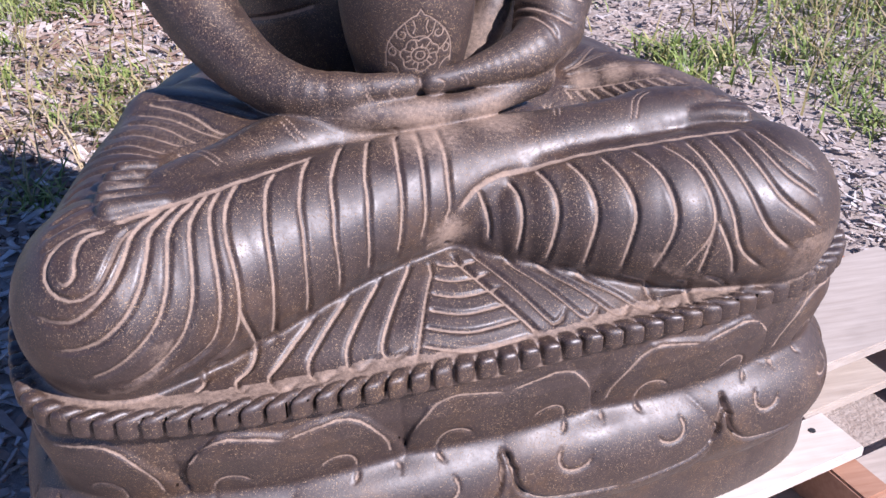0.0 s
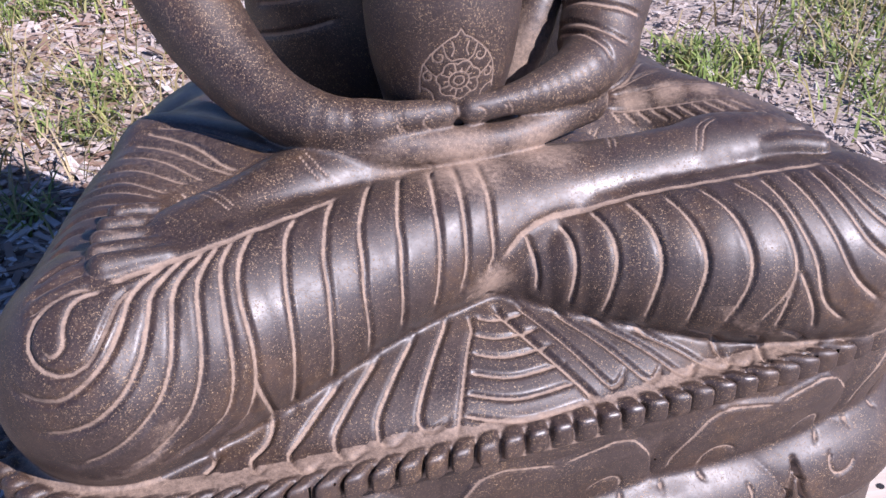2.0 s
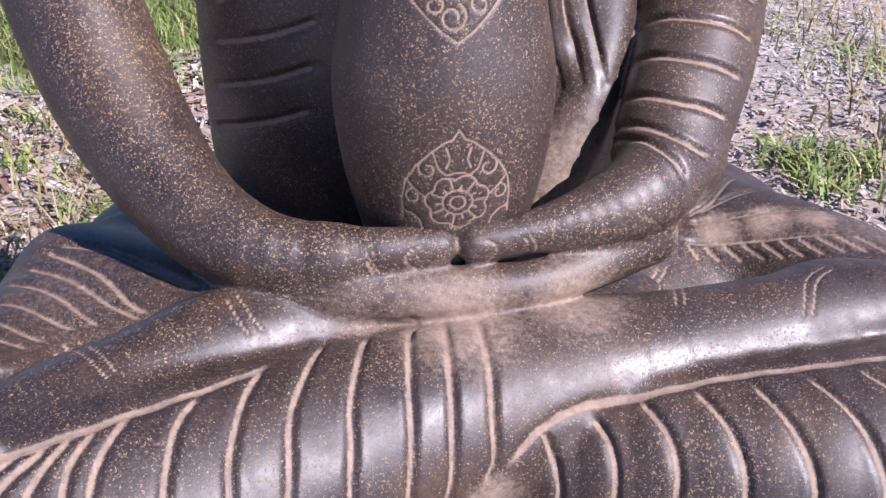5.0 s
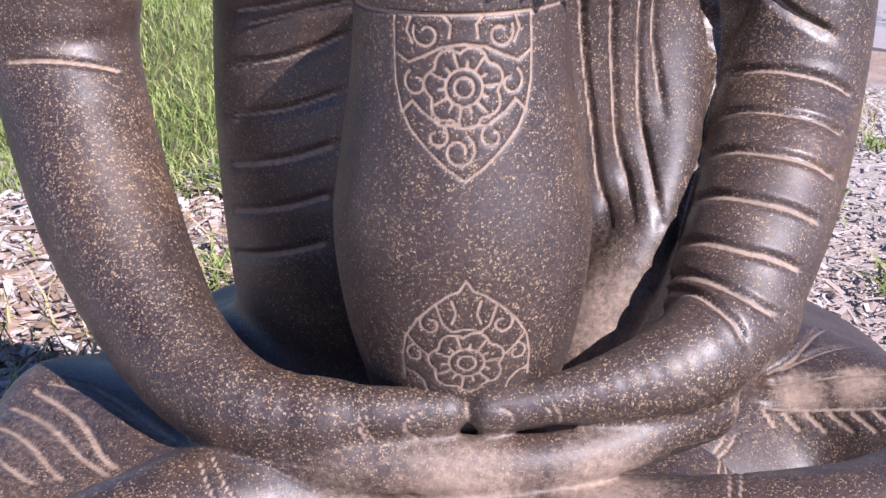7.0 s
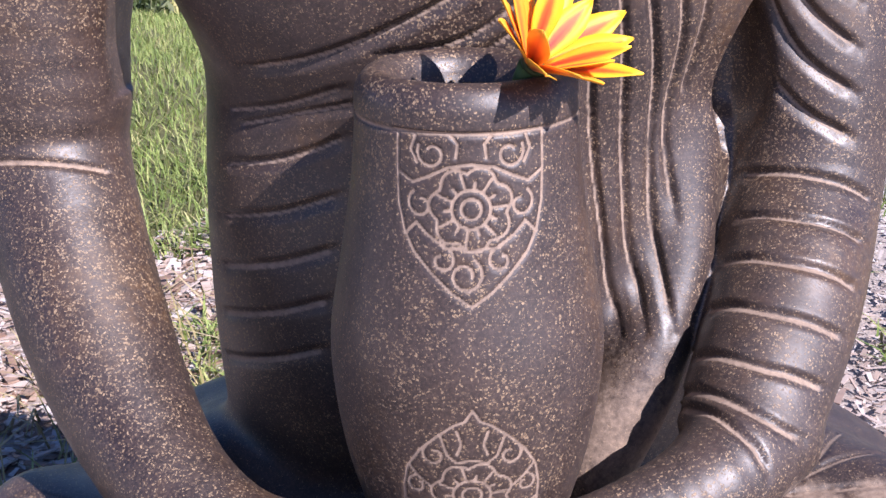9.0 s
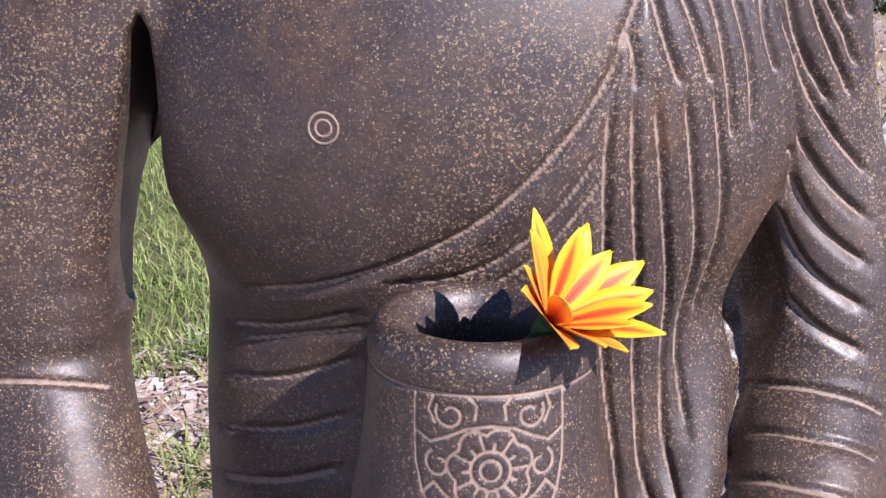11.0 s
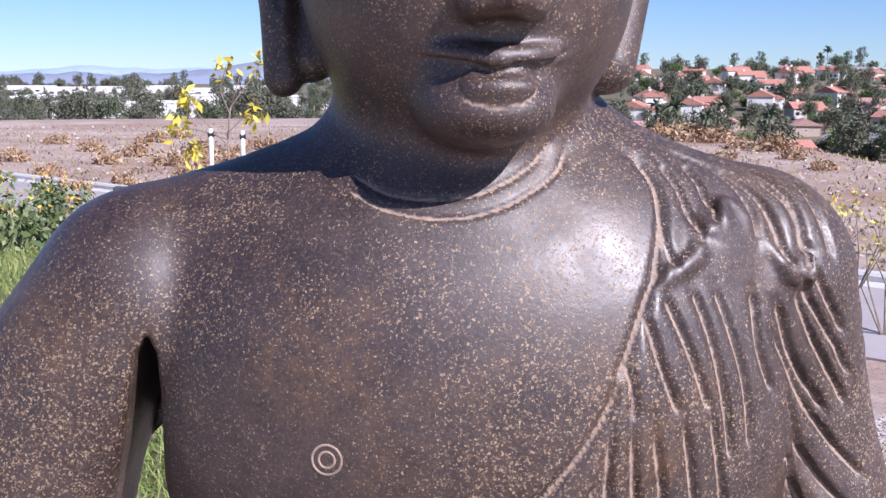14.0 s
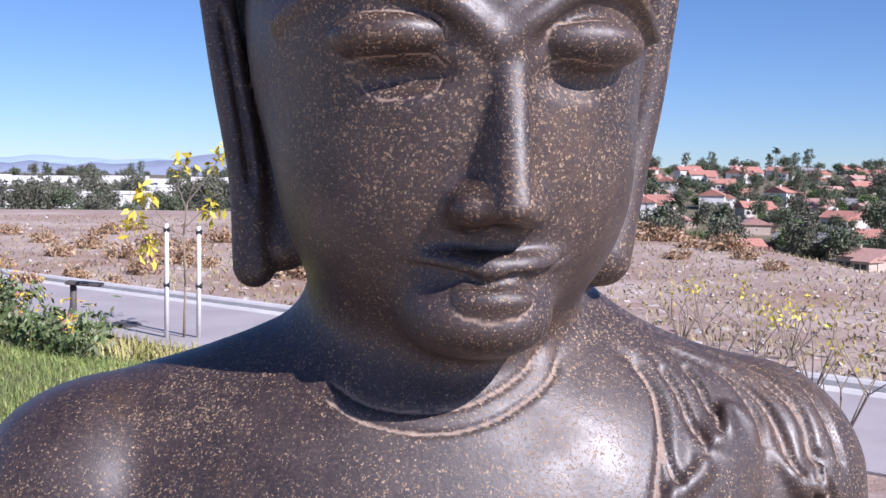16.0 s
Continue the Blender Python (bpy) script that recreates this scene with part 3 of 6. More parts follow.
folds(0.012, 0.003, 0,  # seams along the shins
      [(-0.004, -0.212, 0.674), (0.047, -0.193, 0.713), (0.157, -0.185, 0.732), (0.275, -0.189, 0.744), (0.426, -0.184, 0.746)], 0,
      [(-0.43, -0.264, 0.752), (-0.356, -0.241, 0.758), (-0.287, -0.214, 0.761), (-0.215, -0.178, 0.76), (-0.168, -0.146, 0.756)])
folds(0.007, 0.0055, 2,  # pleats of the apron
      [(-0.057, -0.211, 0.618), (-0.093, -0.273, 0.592), (-0.118, -0.324, 0.566), (-0.107, -0.336, 0.558), (-0.088, -0.33, 0.563)], 2,
      [(-0.195, -0.269, 0.588), (-0.245, -0.313, 0.558), (-0.263, -0.335, 0.553), (-0.25, -0.363, 0.554), (-0.232, -0.352, 0.553)], 1,
      [(-0.32, -0.311, 0.57), (-0.354, -0.344, 0.553)], 0,
      [(0.023, -0.201, 0.616), (0.063, -0.256, 0.597), (0.106, -0.313, 0.566), (0.12, -0.311, 0.565), (0.129, -0.3, 0.571)], 2,
      [(0.143, -0.252, 0.603), (0.202, -0.275, 0.573), (0.249, -0.302, 0.553), (0.263, -0.299, 0.553), (0.274, -0.282, 0.554)], 1,
      [(0.292, -0.289, 0.582), (0.317, -0.305, 0.559)], 0,
      [(0.327, -0.3, 0.591), (0.372, -0.304, 0.559)])
folds(0.006, 0.004, 0,  # the middle panel
      [(-0.023, -0.212, 0.644), (-0.05, -0.264, 0.597), (-0.081, -0.348, 0.555)], 0,
      [(-0.027, -0.215, 0.611), (-0.006, -0.223, 0.609), (0.03, -0.219, 0.61)], 4,
      [(-0.073, -0.329, 0.565), (-0.005, -0.343, 0.557), (0.078, -0.331, 0.558)])
folds(0.010, 0.008, 2,  # its deep edge
      [(-0.008, -0.2, 0.63), (0.037, -0.266, 0.594), (0.09, -0.332, 0.559)])
folds(0.010, 0.006, 2,  # hem across the chest
      [(-0.178, 0.14, 1.093), (-0.128, 0.105, 1.104), (-0.071, 0.08, 1.126), (-0.014, 0.067, 1.157), (0.034, 0.062, 1.203), (0.063, 0.065, 1.242), (0.08, 0.071, 1.279)], 0,
      [(0.072, 0.068, 1.265), (0.098, 0.084, 1.326), (0.111, 0.105, 1.361), (0.115, 0.133, 1.393), (0.104, 0.154, 1.415), (0.096, 0.155, 1.419)])
folds(0.008, 0.004, 2,  # folds under it
      [(-0.076, 0.087, 1.109), (-0.025, 0.078, 1.117), (0.013, 0.072, 1.139), (0.046, 0.067, 1.175), (0.065, 0.066, 1.206)], 0,
      [(-0.005, 0.081, 1.108), (0.029, 0.075, 1.134), (0.055, 0.07, 1.167), (0.067, 0.069, 1.186)])
folds(0.009, 0.005, 2,  # hanging folds
      [(0.072, 0.067, 1.243), (0.07, 0.07, 1.183), (0.077, 0.096, 1.096), (0.088, 0.114, 1.001), (0.1, 0.115, 0.924), (0.109, 0.099, 0.879)], 1,
      [(0.101, 0.074, 1.245), (0.114, 0.087, 1.159), (0.131, 0.124, 1.065), (0.134, 0.126, 0.972), (0.144, 0.1, 0.912), (0.15, 0.086, 0.885)], 1,
      [(0.146, 0.089, 1.244), (0.155, 0.096, 1.197), (0.162, 0.12, 1.131), (0.157, 0.141, 1.055)])
folds(0.009, 0.005, 2,  # folds below the clasp
      [(0.082, 0.072, 1.284), (0.088, 0.071, 1.261), (0.088, 0.07, 1.242)], 0,
      [(0.097, 0.082, 1.313), (0.109, 0.078, 1.275), (0.121, 0.08, 1.243)], 0,
      [(0.113, 0.088, 1.325), (0.13, 0.086, 1.285), (0.145, 0.089, 1.242)], 0,
      [(0.135, 0.098, 1.33), (0.15, 0.094, 1.283), (0.161, 0.096, 1.227), (0.165, 0.1, 1.2)], 0,
      [(0.154, 0.105, 1.329), (0.166, 0.103, 1.29), (0.175, 0.104, 1.257), (0.181, 0.109, 1.206)])
folds(0.010, 0.006, 2,  # folds over the left arm
      [(0.202, 0.123, 1.289), (0.237, 0.152, 1.226), (0.269, 0.159, 1.187), (0.299, 0.161, 1.164)], 3,
      [(0.227, 0.203, 1.121), (0.238, 0.178, 1.074), (0.256, 0.158, 1.047), (0.294, 0.146, 1.026)])
folds(0.010, 0.006, 2,  # higher up
      [(0.185, 0.12, 1.322), (0.19, 0.115, 1.279), (0.202, 0.121, 1.245)], 0,
      [(0.203, 0.126, 1.312), (0.219, 0.133, 1.271), (0.254, 0.153, 1.219)], 0,
      [(0.22, 0.123, 1.316), (0.245, 0.14, 1.269), (0.28, 0.153, 1.223)], 0,
      [(0.22, 0.118, 1.327), (0.251, 0.138, 1.287), (0.287, 0.153, 1.245)], 0,
      [(0.225, 0.149, 1.356), (0.246, 0.136, 1.316), (0.276, 0.147, 1.281)])
folds(0.008, 0.0045, 2,  # folds over the shoulder
      [(0.103, 0.152, 1.414), (0.115, 0.143, 1.402), (0.118, 0.123, 1.382), (0.117, 0.109, 1.363), (0.122, 0.095, 1.345)], 0,
      [(0.124, 0.162, 1.413), (0.135, 0.144, 1.394), (0.139, 0.129, 1.377), (0.145, 0.111, 1.365), (0.152, 0.112, 1.362)], 0,
      [(0.144, 0.174, 1.412), (0.154, 0.154, 1.394), (0.155, 0.129, 1.379), (0.161, 0.122, 1.374)], 0,
      [(0.171, 0.187, 1.407), (0.189, 0.173, 1.393), (0.2, 0.159, 1.377), (0.206, 0.144, 1.358), (0.215, 0.124, 1.341)], 0,
      [(0.202, 0.185, 1.396), (0.221, 0.163, 1.373), (0.226, 0.134, 1.351), (0.228, 0.121, 1.334)])
folds(0.008, 0.0035, 2,  # folds over the covered shoulder
      [(0.133, 0.184, 1.421), (0.169, 0.182, 1.406), (0.189, 0.156, 1.379), (0.193, 0.128, 1.355)], 0,
      [(0.166, 0.21, 1.417), (0.203, 0.195, 1.399), (0.225, 0.16, 1.369), (0.226, 0.125, 1.345)], 0,
      [(0.231, 0.201, 1.394), (0.247, 0.161, 1.366), (0.255, 0.145, 1.339)])
folds(0.010, 0.005, 2,  # sleeve rings
      [(0.216, 0.179, 0.987), (0.259, 0.139, 0.998), (0.318, 0.144, 0.973)], 3,
      [(0.159, 0.066, 0.875), (0.193, 0.013, 0.895), (0.245, 0.014, 0.874)], 0,
      [(0.142, 0.071, 0.843), (0.17, -0, 0.875), (0.199, -0.021, 0.866), (0.22, -0.019, 0.852)], 0,
      [(0.139, 0.068, 0.833), (0.162, -0.017, 0.87), (0.182, -0.042, 0.858), (0.188, -0.05, 0.842)])
folds(0.010, 0.004, 2,  # folds round the waist
      [(-0.194, 0.164, 1.039), (-0.14, 0.125, 1.056), (-0.091, 0.104, 1.07)], 0,
      [(-0.203, 0.173, 1.049), (-0.151, 0.13, 1.062), (-0.1, 0.103, 1.083)], 4,
      [(-0.227, 0.198, 0.82), (-0.172, 0.141, 0.843), (-0.128, 0.12, 0.861)])
folds(0.009, 0.0045, 2,  # folds on the right thigh
      [(-0.37, 0.073, 0.758), (-0.316, 0.038, 0.766), (-0.257, -0.022, 0.767), (-0.232, -0.042, 0.765)], 0,
      [(-0.383, 0.071, 0.754), (-0.324, 0.014, 0.756), (-0.29, -0.035, 0.751), (-0.27, -0.05, 0.75)], 0,
      [(-0.399, 0.059, 0.744), (-0.346, 0.011, 0.753), (-0.308, -0.031, 0.75), (-0.277, -0.057, 0.749)], 0,
      [(-0.414, 0.042, 0.736), (-0.365, 0.0, 0.75), (-0.327, -0.043, 0.746), (-0.312, -0.056, 0.745)], 0,
      [(-0.435, 0.02, 0.728), (-0.392, -0.011, 0.746), (-0.351, -0.046, 0.746), (-0.331, -0.057, 0.744)], 0,
      [(-0.446, -0.01, 0.726), (-0.41, -0.029, 0.742), (-0.375, -0.058, 0.744), (-0.355, -0.068, 0.741)], 0,
      [(-0.468, -0.015, 0.71), (-0.435, -0.037, 0.733), (-0.398, -0.06, 0.74), (-0.367, -0.077, 0.74)], 0,
      [(-0.479, -0.039, 0.705), (-0.445, -0.06, 0.731), (-0.415, -0.077, 0.74), (-0.39, -0.09, 0.74)], 0,
      [(-0.488, -0.081, 0.706), (-0.463, -0.079, 0.722), (-0.438, -0.09, 0.735), (-0.415, -0.1, 0.74)], 0,
      [(-0.49, -0.12, 0.712), (-0.473, -0.108, 0.718), (-0.451, -0.116, 0.73)], 0,
      [(-0.492, -0.145, 0.716), (-0.473, -0.141, 0.725), (-0.447, -0.176, 0.751)], 0,
      [(-0.493, -0.228, 0.742), (-0.472, -0.218, 0.75), (-0.449, -0.213, 0.754)], 0,
      [(-0.501, -0.246, 0.735), (-0.477, -0.245, 0.748), (-0.444, -0.239, 0.756)], 0,
      [(-0.502, -0.267, 0.73), (-0.47, -0.263, 0.747), (-0.435, -0.263, 0.752)])
folds(0.008, 0.003, 2,  # pleats beside the wrist
      [(0.262, 0.132, 0.706), (0.314, 0.125, 0.717), (0.357, 0.118, 0.723), (0.413, 0.116, 0.720)], 0,
      [(0.250, 0.110, 0.697), (0.304, 0.098, 0.699), (0.349, 0.076, 0.714), (0.403, 0.057, 0.725)], 0,
      [(0.262, 0.140, 0.708), (0.300, 0.160, 0.720), (0.350, 0.225, 0.715)], 0,
      [(0.275, 0.142, 0.713), (0.321, 0.158, 0.722), (0.385, 0.185, 0.716)])
folds(0.006, 0.0018, 0,  # folds on the left thigh
      [(0.255, 0.104, 0.697), (0.264, 0.084, 0.690)], 8,
      [(0.408, 0.050, 0.726), (0.425, 0.005, 0.728)])
folds(0.0035, 0.0012, 0,  # incised anklets
      [(-0.208, -0.083, 0.779), (-0.198, -0.105, 0.772), (-0.189, -0.117, 0.762)], 0,
      [(-0.2, -0.078, 0.78), (-0.188, -0.101, 0.773), (-0.177, -0.114, 0.761)], 0,
      [(0.217, 0.076, 0.691), (0.169, -0.096, 0.762), (0.16, -0.127, 0.762)], 0,
      [(0.228, 0.079, 0.691), (0.176, -0.1, 0.763), (0.167, -0.128, 0.762)], 0,
      [(0.312, -0.08, 0.77), (0.284, -0.101, 0.77), (0.265, -0.141, 0.755)], 0,
      [(0.315, -0.088, 0.771), (0.291, -0.106, 0.77), (0.273, -0.141, 0.755)], 0,
      [(-0.352, -0.079, 0.739), (-0.314, -0.136, 0.768), (-0.289, -0.168, 0.762)], 0,
      [(-0.348, -0.07, 0.741), (-0.309, -0.126, 0.768), (-0.284, -0.161, 0.761)])
folds(0.004, 0.002, 0,  # neck lines
      [(-0.11, 0.124, 1.398), (-0.079, 0.102, 1.383), (-0.037, 0.093, 1.377), (0.004, 0.099, 1.385), (0.039, 0.119, 1.405), (0.051, 0.139, 1.423)], 0,
      [(-0.106, 0.131, 1.406), (-0.071, 0.106, 1.391), (-0.022, 0.101, 1.391), (0.018, 0.116, 1.407), (0.043, 0.136, 1.429)])
folds(0.003, 0.0012, 0,  # nails and knuckles
      [(-0.046, -0.088, 0.818), (-0.058, -0.091, 0.813), (-0.059, -0.09, 0.802), (-0.049, -0.089, 0.794)], 0,
      [(0.004, -0.087, 0.818), (0.013, -0.088, 0.815), (0.014, -0.088, 0.805), (0.009, -0.083, 0.795)], 0,
      [(0.037, -0.086, 0.82), (0.042, -0.087, 0.813), (0.042, -0.077, 0.792)], 0,
      [(0.042, -0.086, 0.821), (0.048, -0.087, 0.812), (0.047, -0.075, 0.792)], 0,
      [(-0.09, -0.089, 0.817), (-0.093, -0.092, 0.81), (-0.088, -0.091, 0.798)], 0,
      [(-0.086, -0.089, 0.817), (-0.088, -0.092, 0.809), (-0.083, -0.091, 0.797)])
folds(0.006, 0.004, 1,  # end of the bare upper arm
      [(-0.386, 0.138, 1.016), (-0.334, 0.13, 1.018), (-0.292, 0.155, 1.002)])

# the two rows of lotus petals on the base
PETAL = plinth.s[-1] / plinth.petals


def petal_lines(first, width, depth, cut, points, out=0.0):
    for k in range(plinth.petals):
        s = first + k * PETAL
        if plinth.at(s, 0)[1] < 0.35:
            folds(width, depth, cut, [plinth.at(s + u * PETAL, z, out) for u, z in points], n=14)


notch = plinth.notch
for sign in (-1, 1):
    petal_lines(notch, 0.006, 0.002, 0, [(0.0, 0.385), (0.0, 0.405), (0.03 * sign, 0.430), (0.07 * sign, 0.453), (0.13 * sign, 0.478), (0.22 * sign, 0.499), (0.34 * sign, 0.498), (0.5 * sign, 0.487)])
    petal_lines(notch, 0.006, 0.003, 0, [(0.21 * sign, 0.388), (0.185 * sign, 0.404), (0.205 * sign, 0.424), (0.255 * sign, 0.433), (0.31 * sign, 0.429), (0.35 * sign, 0.418)])
    petal_lines(notch + PETAL / 2, 0.006, 0.003, 0, [(0.215 * sign, 0.383), (0.20 * sign, 0.366), (0.215 * sign, 0.350), (0.265 * sign, 0.343), (0.32 * sign, 0.349), (0.34 * sign, 0.360)], 0.05)
    petal_lines(notch + PETAL / 2, 0.008, 0.007, 0, [(0.0, 0.385), (0.008 * sign, 0.345), (0.06 * sign, 0.315), (0.15 * sign, 0.294), (0.30 * sign, 0.285), (0.5 * sign, 0.276)], 0.06)
    petal_lines(notch + PETAL / 2, 0.006, 0.013, 3, [(0.0, 0.387), (0.004 * sign, 0.350), (0.03 * sign, 0.325), (0.07 * sign, 0.311)], 0.06)
# mouth, lids and lip edges
folds(0.005, 0.0045, 3, [face(-0.042, 0.082, 1.483), face(-0.022, 0.060, 1.4755), face(0, 0.048, 1.4730), face(0.0246, 0.060, 1.477), face(0.050, 0.082, 1.4865)])
for s in (-1, 1):
    folds(0.0035, 0.0008, 0, [face(0.022 * s, 0.06, 1.5945), face(0.04 * s, 0.05, 1.5935), face(0.065 * s, 0.057, 1.5935), face(0.090 * s, 0.075, 1.592)])
    folds(0.0035, 0.0010, 0, [face(0.024 * s, 0.06, 1.607), face(0.042 * s, 0.05, 1.619), face(0.065 * s, 0.057, 1.619), face(0.088 * s, 0.075, 1.605)])
    folds(0.0025, 0.0004, 0, [face(0.026 * s, 0.06, 1.588), face(0.042 * s, 0.05, 1.5805), face(0.062 * s, 0.057, 1.5785), face(0.090 * s, 0.075, 1.588)])
folds(0.004, 0.0012, 0, [face(-0.026, 0.06, 1.466), face(-0.018, 0.055, 1.453), face(0, 0.05, 1.450), face(0.018, 0.055, 1.453), face(0.026, 0.06, 1.466)])

folds(0.007, 0.006, 3, [(-0.176, 0.197, 1.64), (-0.163, 0.190, 1.58), (-0.155, 0.186, 1.52)])  # slit of the ear

# ---- pot ----
POT_X, POT_Y = -0.0165, 0.004
POT_SHAPE = [(0.74, 0.066), (0.78, 0.070), (0.80, 0.0745), (0.85, 0.087), (0.90, 0.0935), (0.94, 0.0935), (0.99, 0.085), (1.04, 0.0765), (1.075, 0.073), (1.084, 0.0725), (1.087, 0.0715), (1.092, 0.0725), (1.103, 0.0715), (1.112, 0.066), (1.115, 0.058), (1.111, 0.049), (1.10, 0.043), (1.08, 0.040), (1.0, 0.040)]
pot_line = spline([(r, 0, z, 0) for z, r in POT_SHAPE], 30)[:, (0, 2)]
ang = np.concatenate([np.linspace(-80, 80, 280), np.linspace(80, 280, 60)[1:-1]]) * math.pi / 180
nz, na = len(pot_line), len(ang)
pr, pa = np.meshgrid(np.arange(nz), np.arange(na), indexing="ij")
pot_v = np.stack([POT_X + pot_line[pr, 0] * np.sin(ang[pa]), POT_Y - pot_line[pr, 0] * np.cos(ang[pa]), pot_line[pr, 1]], -1).reshape(-1, 3)
i, j = np.meshgrid(np.arange(nz - 1), np.arange(na), indexing="ij")
pot_q = np.stack([i * na + j, i * na + (j + 1) % na, (i + 1) * na + (j + 1) % na, (i + 1) * na + j], -1).reshape(-1, 4)

POT_LINES = []


def stroke(points):
    POT_LINES.append(np.array(points, float))


def spiral(cx, cz, r, start, turns, n=14):
    """A scroll that winds inwards from start degrees."""
    t = np.linspace(0, 1, n)
    a = np.radians(start) + t * turns * 2 * math.pi
    q = r * (1 - 0.62 * t)
    stroke(np.stack([cx + q * np.cos(a), cz + q * np.sin(a)], 1))


def blossom(cx, cz, r, squash):
    """Rings, petals and short rays round one middle."""
    a = np.linspace(0, 2 * math.pi, 61)
    for q in (0.24, 0.46):
        stroke(np.stack([cx + r * q * np.cos(a), cz + squash * r * q * np.sin(a)], 1))
    q = r * (0.84 + 0.18 * np.abs(np.sin(3.5 * a + 0.4)))
    stroke(np.stack([cx + q * np.cos(a), cz + squash * q * np.sin(a)], 1))
    for k in range(14):
        b = math.pi * (k + 0.4) / 7 - 0.11
        far = 0.86 if k % 2 == 0 else 0.64
        stroke([(cx + r * q * math.cos(b), cz + squash * r * q * math.sin(b)) for q in (0.48, far)])


def mirrored(points):
    stroke(points)
    stroke([(-x, z) for x, z in points])


stroke([(-0.048 + 0.096 * k / 12, 1.088) for k in range(13)])
mirrored([(-0.046, 1.087), (-0.0465, 1.066), (-0.046, 1.045), (-0.042, 1.028), (-0.036, 1.016), (-0.024, 1.003), (-0.012, 0.992), (0.0, 0.984)])
mirrored([(-0.045, 1.063), (-0.036, 1.058), (-0.026, 1.062), (-0.014, 1.068), (0.0, 1.070)])
mirrored([(-0.042, 1.026), (-0.034, 1.034), (-0.027, 1.027), (-0.016, 1.020), (0.0, 1.018)])
blossom(0.0, 1.043, 0.0255, 1.0)
for s in (-1, 1):
    spiral(0.0235 * s, 1.076, 0.0095, 90 - 60 * s, -0.95 * s)
    spiral(0.031 * s, 1.045, 0.009, 90 - 30 * s, -0.9 * s)
    spiral(0.018 * s, 1.012, 0.0085, 90, 0.95 * s)
    stroke([(0.012 * s, 1.087), (0.008 * s, 1.082), (0.009 * s, 1.074)])
    stroke([(0.034 * s, 1.086), (0.037 * s, 1.078), (0.033 * s, 1.07)])
spiral(-0.004, 1.003, 0.0115, 60, -1.2)
blossom(0.0, 0.853, 0.0265, 0.95)
mirrored([(0.0, 0.918), (-0.005, 0.910), (-0.012, 0.907), (-0.022, 0.899), (-0.034, 0.887), (-0.043, 0.872), (-0.046, 0.856), (-0.0455, 0.836)])
mirrored([(-0.021, 0.900), (-0.016, 0.884), (-0.010, 0.879), (0.0, 0.881)])
mirrored([(-0.041, 0.872), (-0.034, 0.864), (-0.027, 0.858)])
mirrored([(-0.045, 0.843), (-0.036, 0.840), (-0.030, 0.834), (-0.028, 0.826)])
for s in (-1, 1):
    spiral(0.0245 * s, 0.884, 0.0085, 90 - 40 * s, -0.9 * s)
    spiral(0.036 * s, 0.858, 0.0075, 90 - 10 * s, -0.9 * s)
    stroke([(0.010 * s, 0.903), (0.007 * s, 0.893), (0.010 * s, 0.885)])
uv = np.stack([(pot_line[pr, 0] * ((ang[pa] + math.pi) % (2 * math.pi) - math.pi)).ravel(), pot_line[pr, 1].ravel()], 1)
etched = np.full(len(uv), 9.0)
front = np.flatnonzero((np.abs(uv[:, 0]) < 0.06) & (uv[:, 1] > 0.815) & (pr.ravel() < 321))
for line in POT_LINES:
    near = front[np.all((uv[front] > line.min(0) - 0.004) & (uv[front] < line.max(0) + 0.004), axis=1)]
    for a, b in zip(line[:-1], line[1:]):
        ab = b - a
        u = np.clip((uv[near] - a) @ ab / max(ab @ ab, 1e-12), 0, 1)
        etched[near] = np.minimum(etched[near], np.linalg.norm(uv[near] - a - u[:, None] * ab, axis=1))
pot_dust = np.exp(-(etched / 0.00115) ** 4)
outward = np.stack([np.sin(ang[pa]), -np.cos(ang[pa]), np.zeros(pa.shape)], -1).reshape(-1, 3)
pot_v = pot_v - outward * (0.0009 * np.exp(-(etched / 0.0013) ** 2))[:, None]
ring = np.exp(-((uv[:, 1] - 1.0875) / 0.0018) ** 2) * (pr.ravel() < 321)
pot_dust = np.maximum(pot_dust, 0.75 * ring)
pot_dust = np.maximum(pot_dust, 0.12 * (pr.ravel() > 439))
pot_dust = np.maximum(pot_dust, np.clip((0.83 - uv[:, 1]) / 0.04, 0, 0.7))



def facing(v, q):
    """The outward direction at each vertex."""
    n = np.cross(v[q[:, 2]] - v[q[:, 0]], v[q[:, 3]] - v[q[:, 1]])
    out = np.stack([np.bincount(q.ravel(), np.repeat(n[:, k], 4), len(v)) for k in range(3)], 1)
    return out / np.maximum(np.linalg.norm(out, axis=1), 1e-12)[:, None]


FINE = 0.0026
verts, quads = skin(field, (-0.8, -0.6, 0.14), (0.85, 0.8, 1.9), FINE, 3)
normals = facing(verts, quads)
depth_cut, dust = carve(verts, normals)
seam = field(verts, normals)[1] * np.where(verts[:, 2] > 1.2, 0.45, 1.0)
verts = verts - normals * depth_cut[:, None]
dust = np.maximum(dust, 0.55 * np.clip(seam * 1.3 - 0.3, 0, 1))
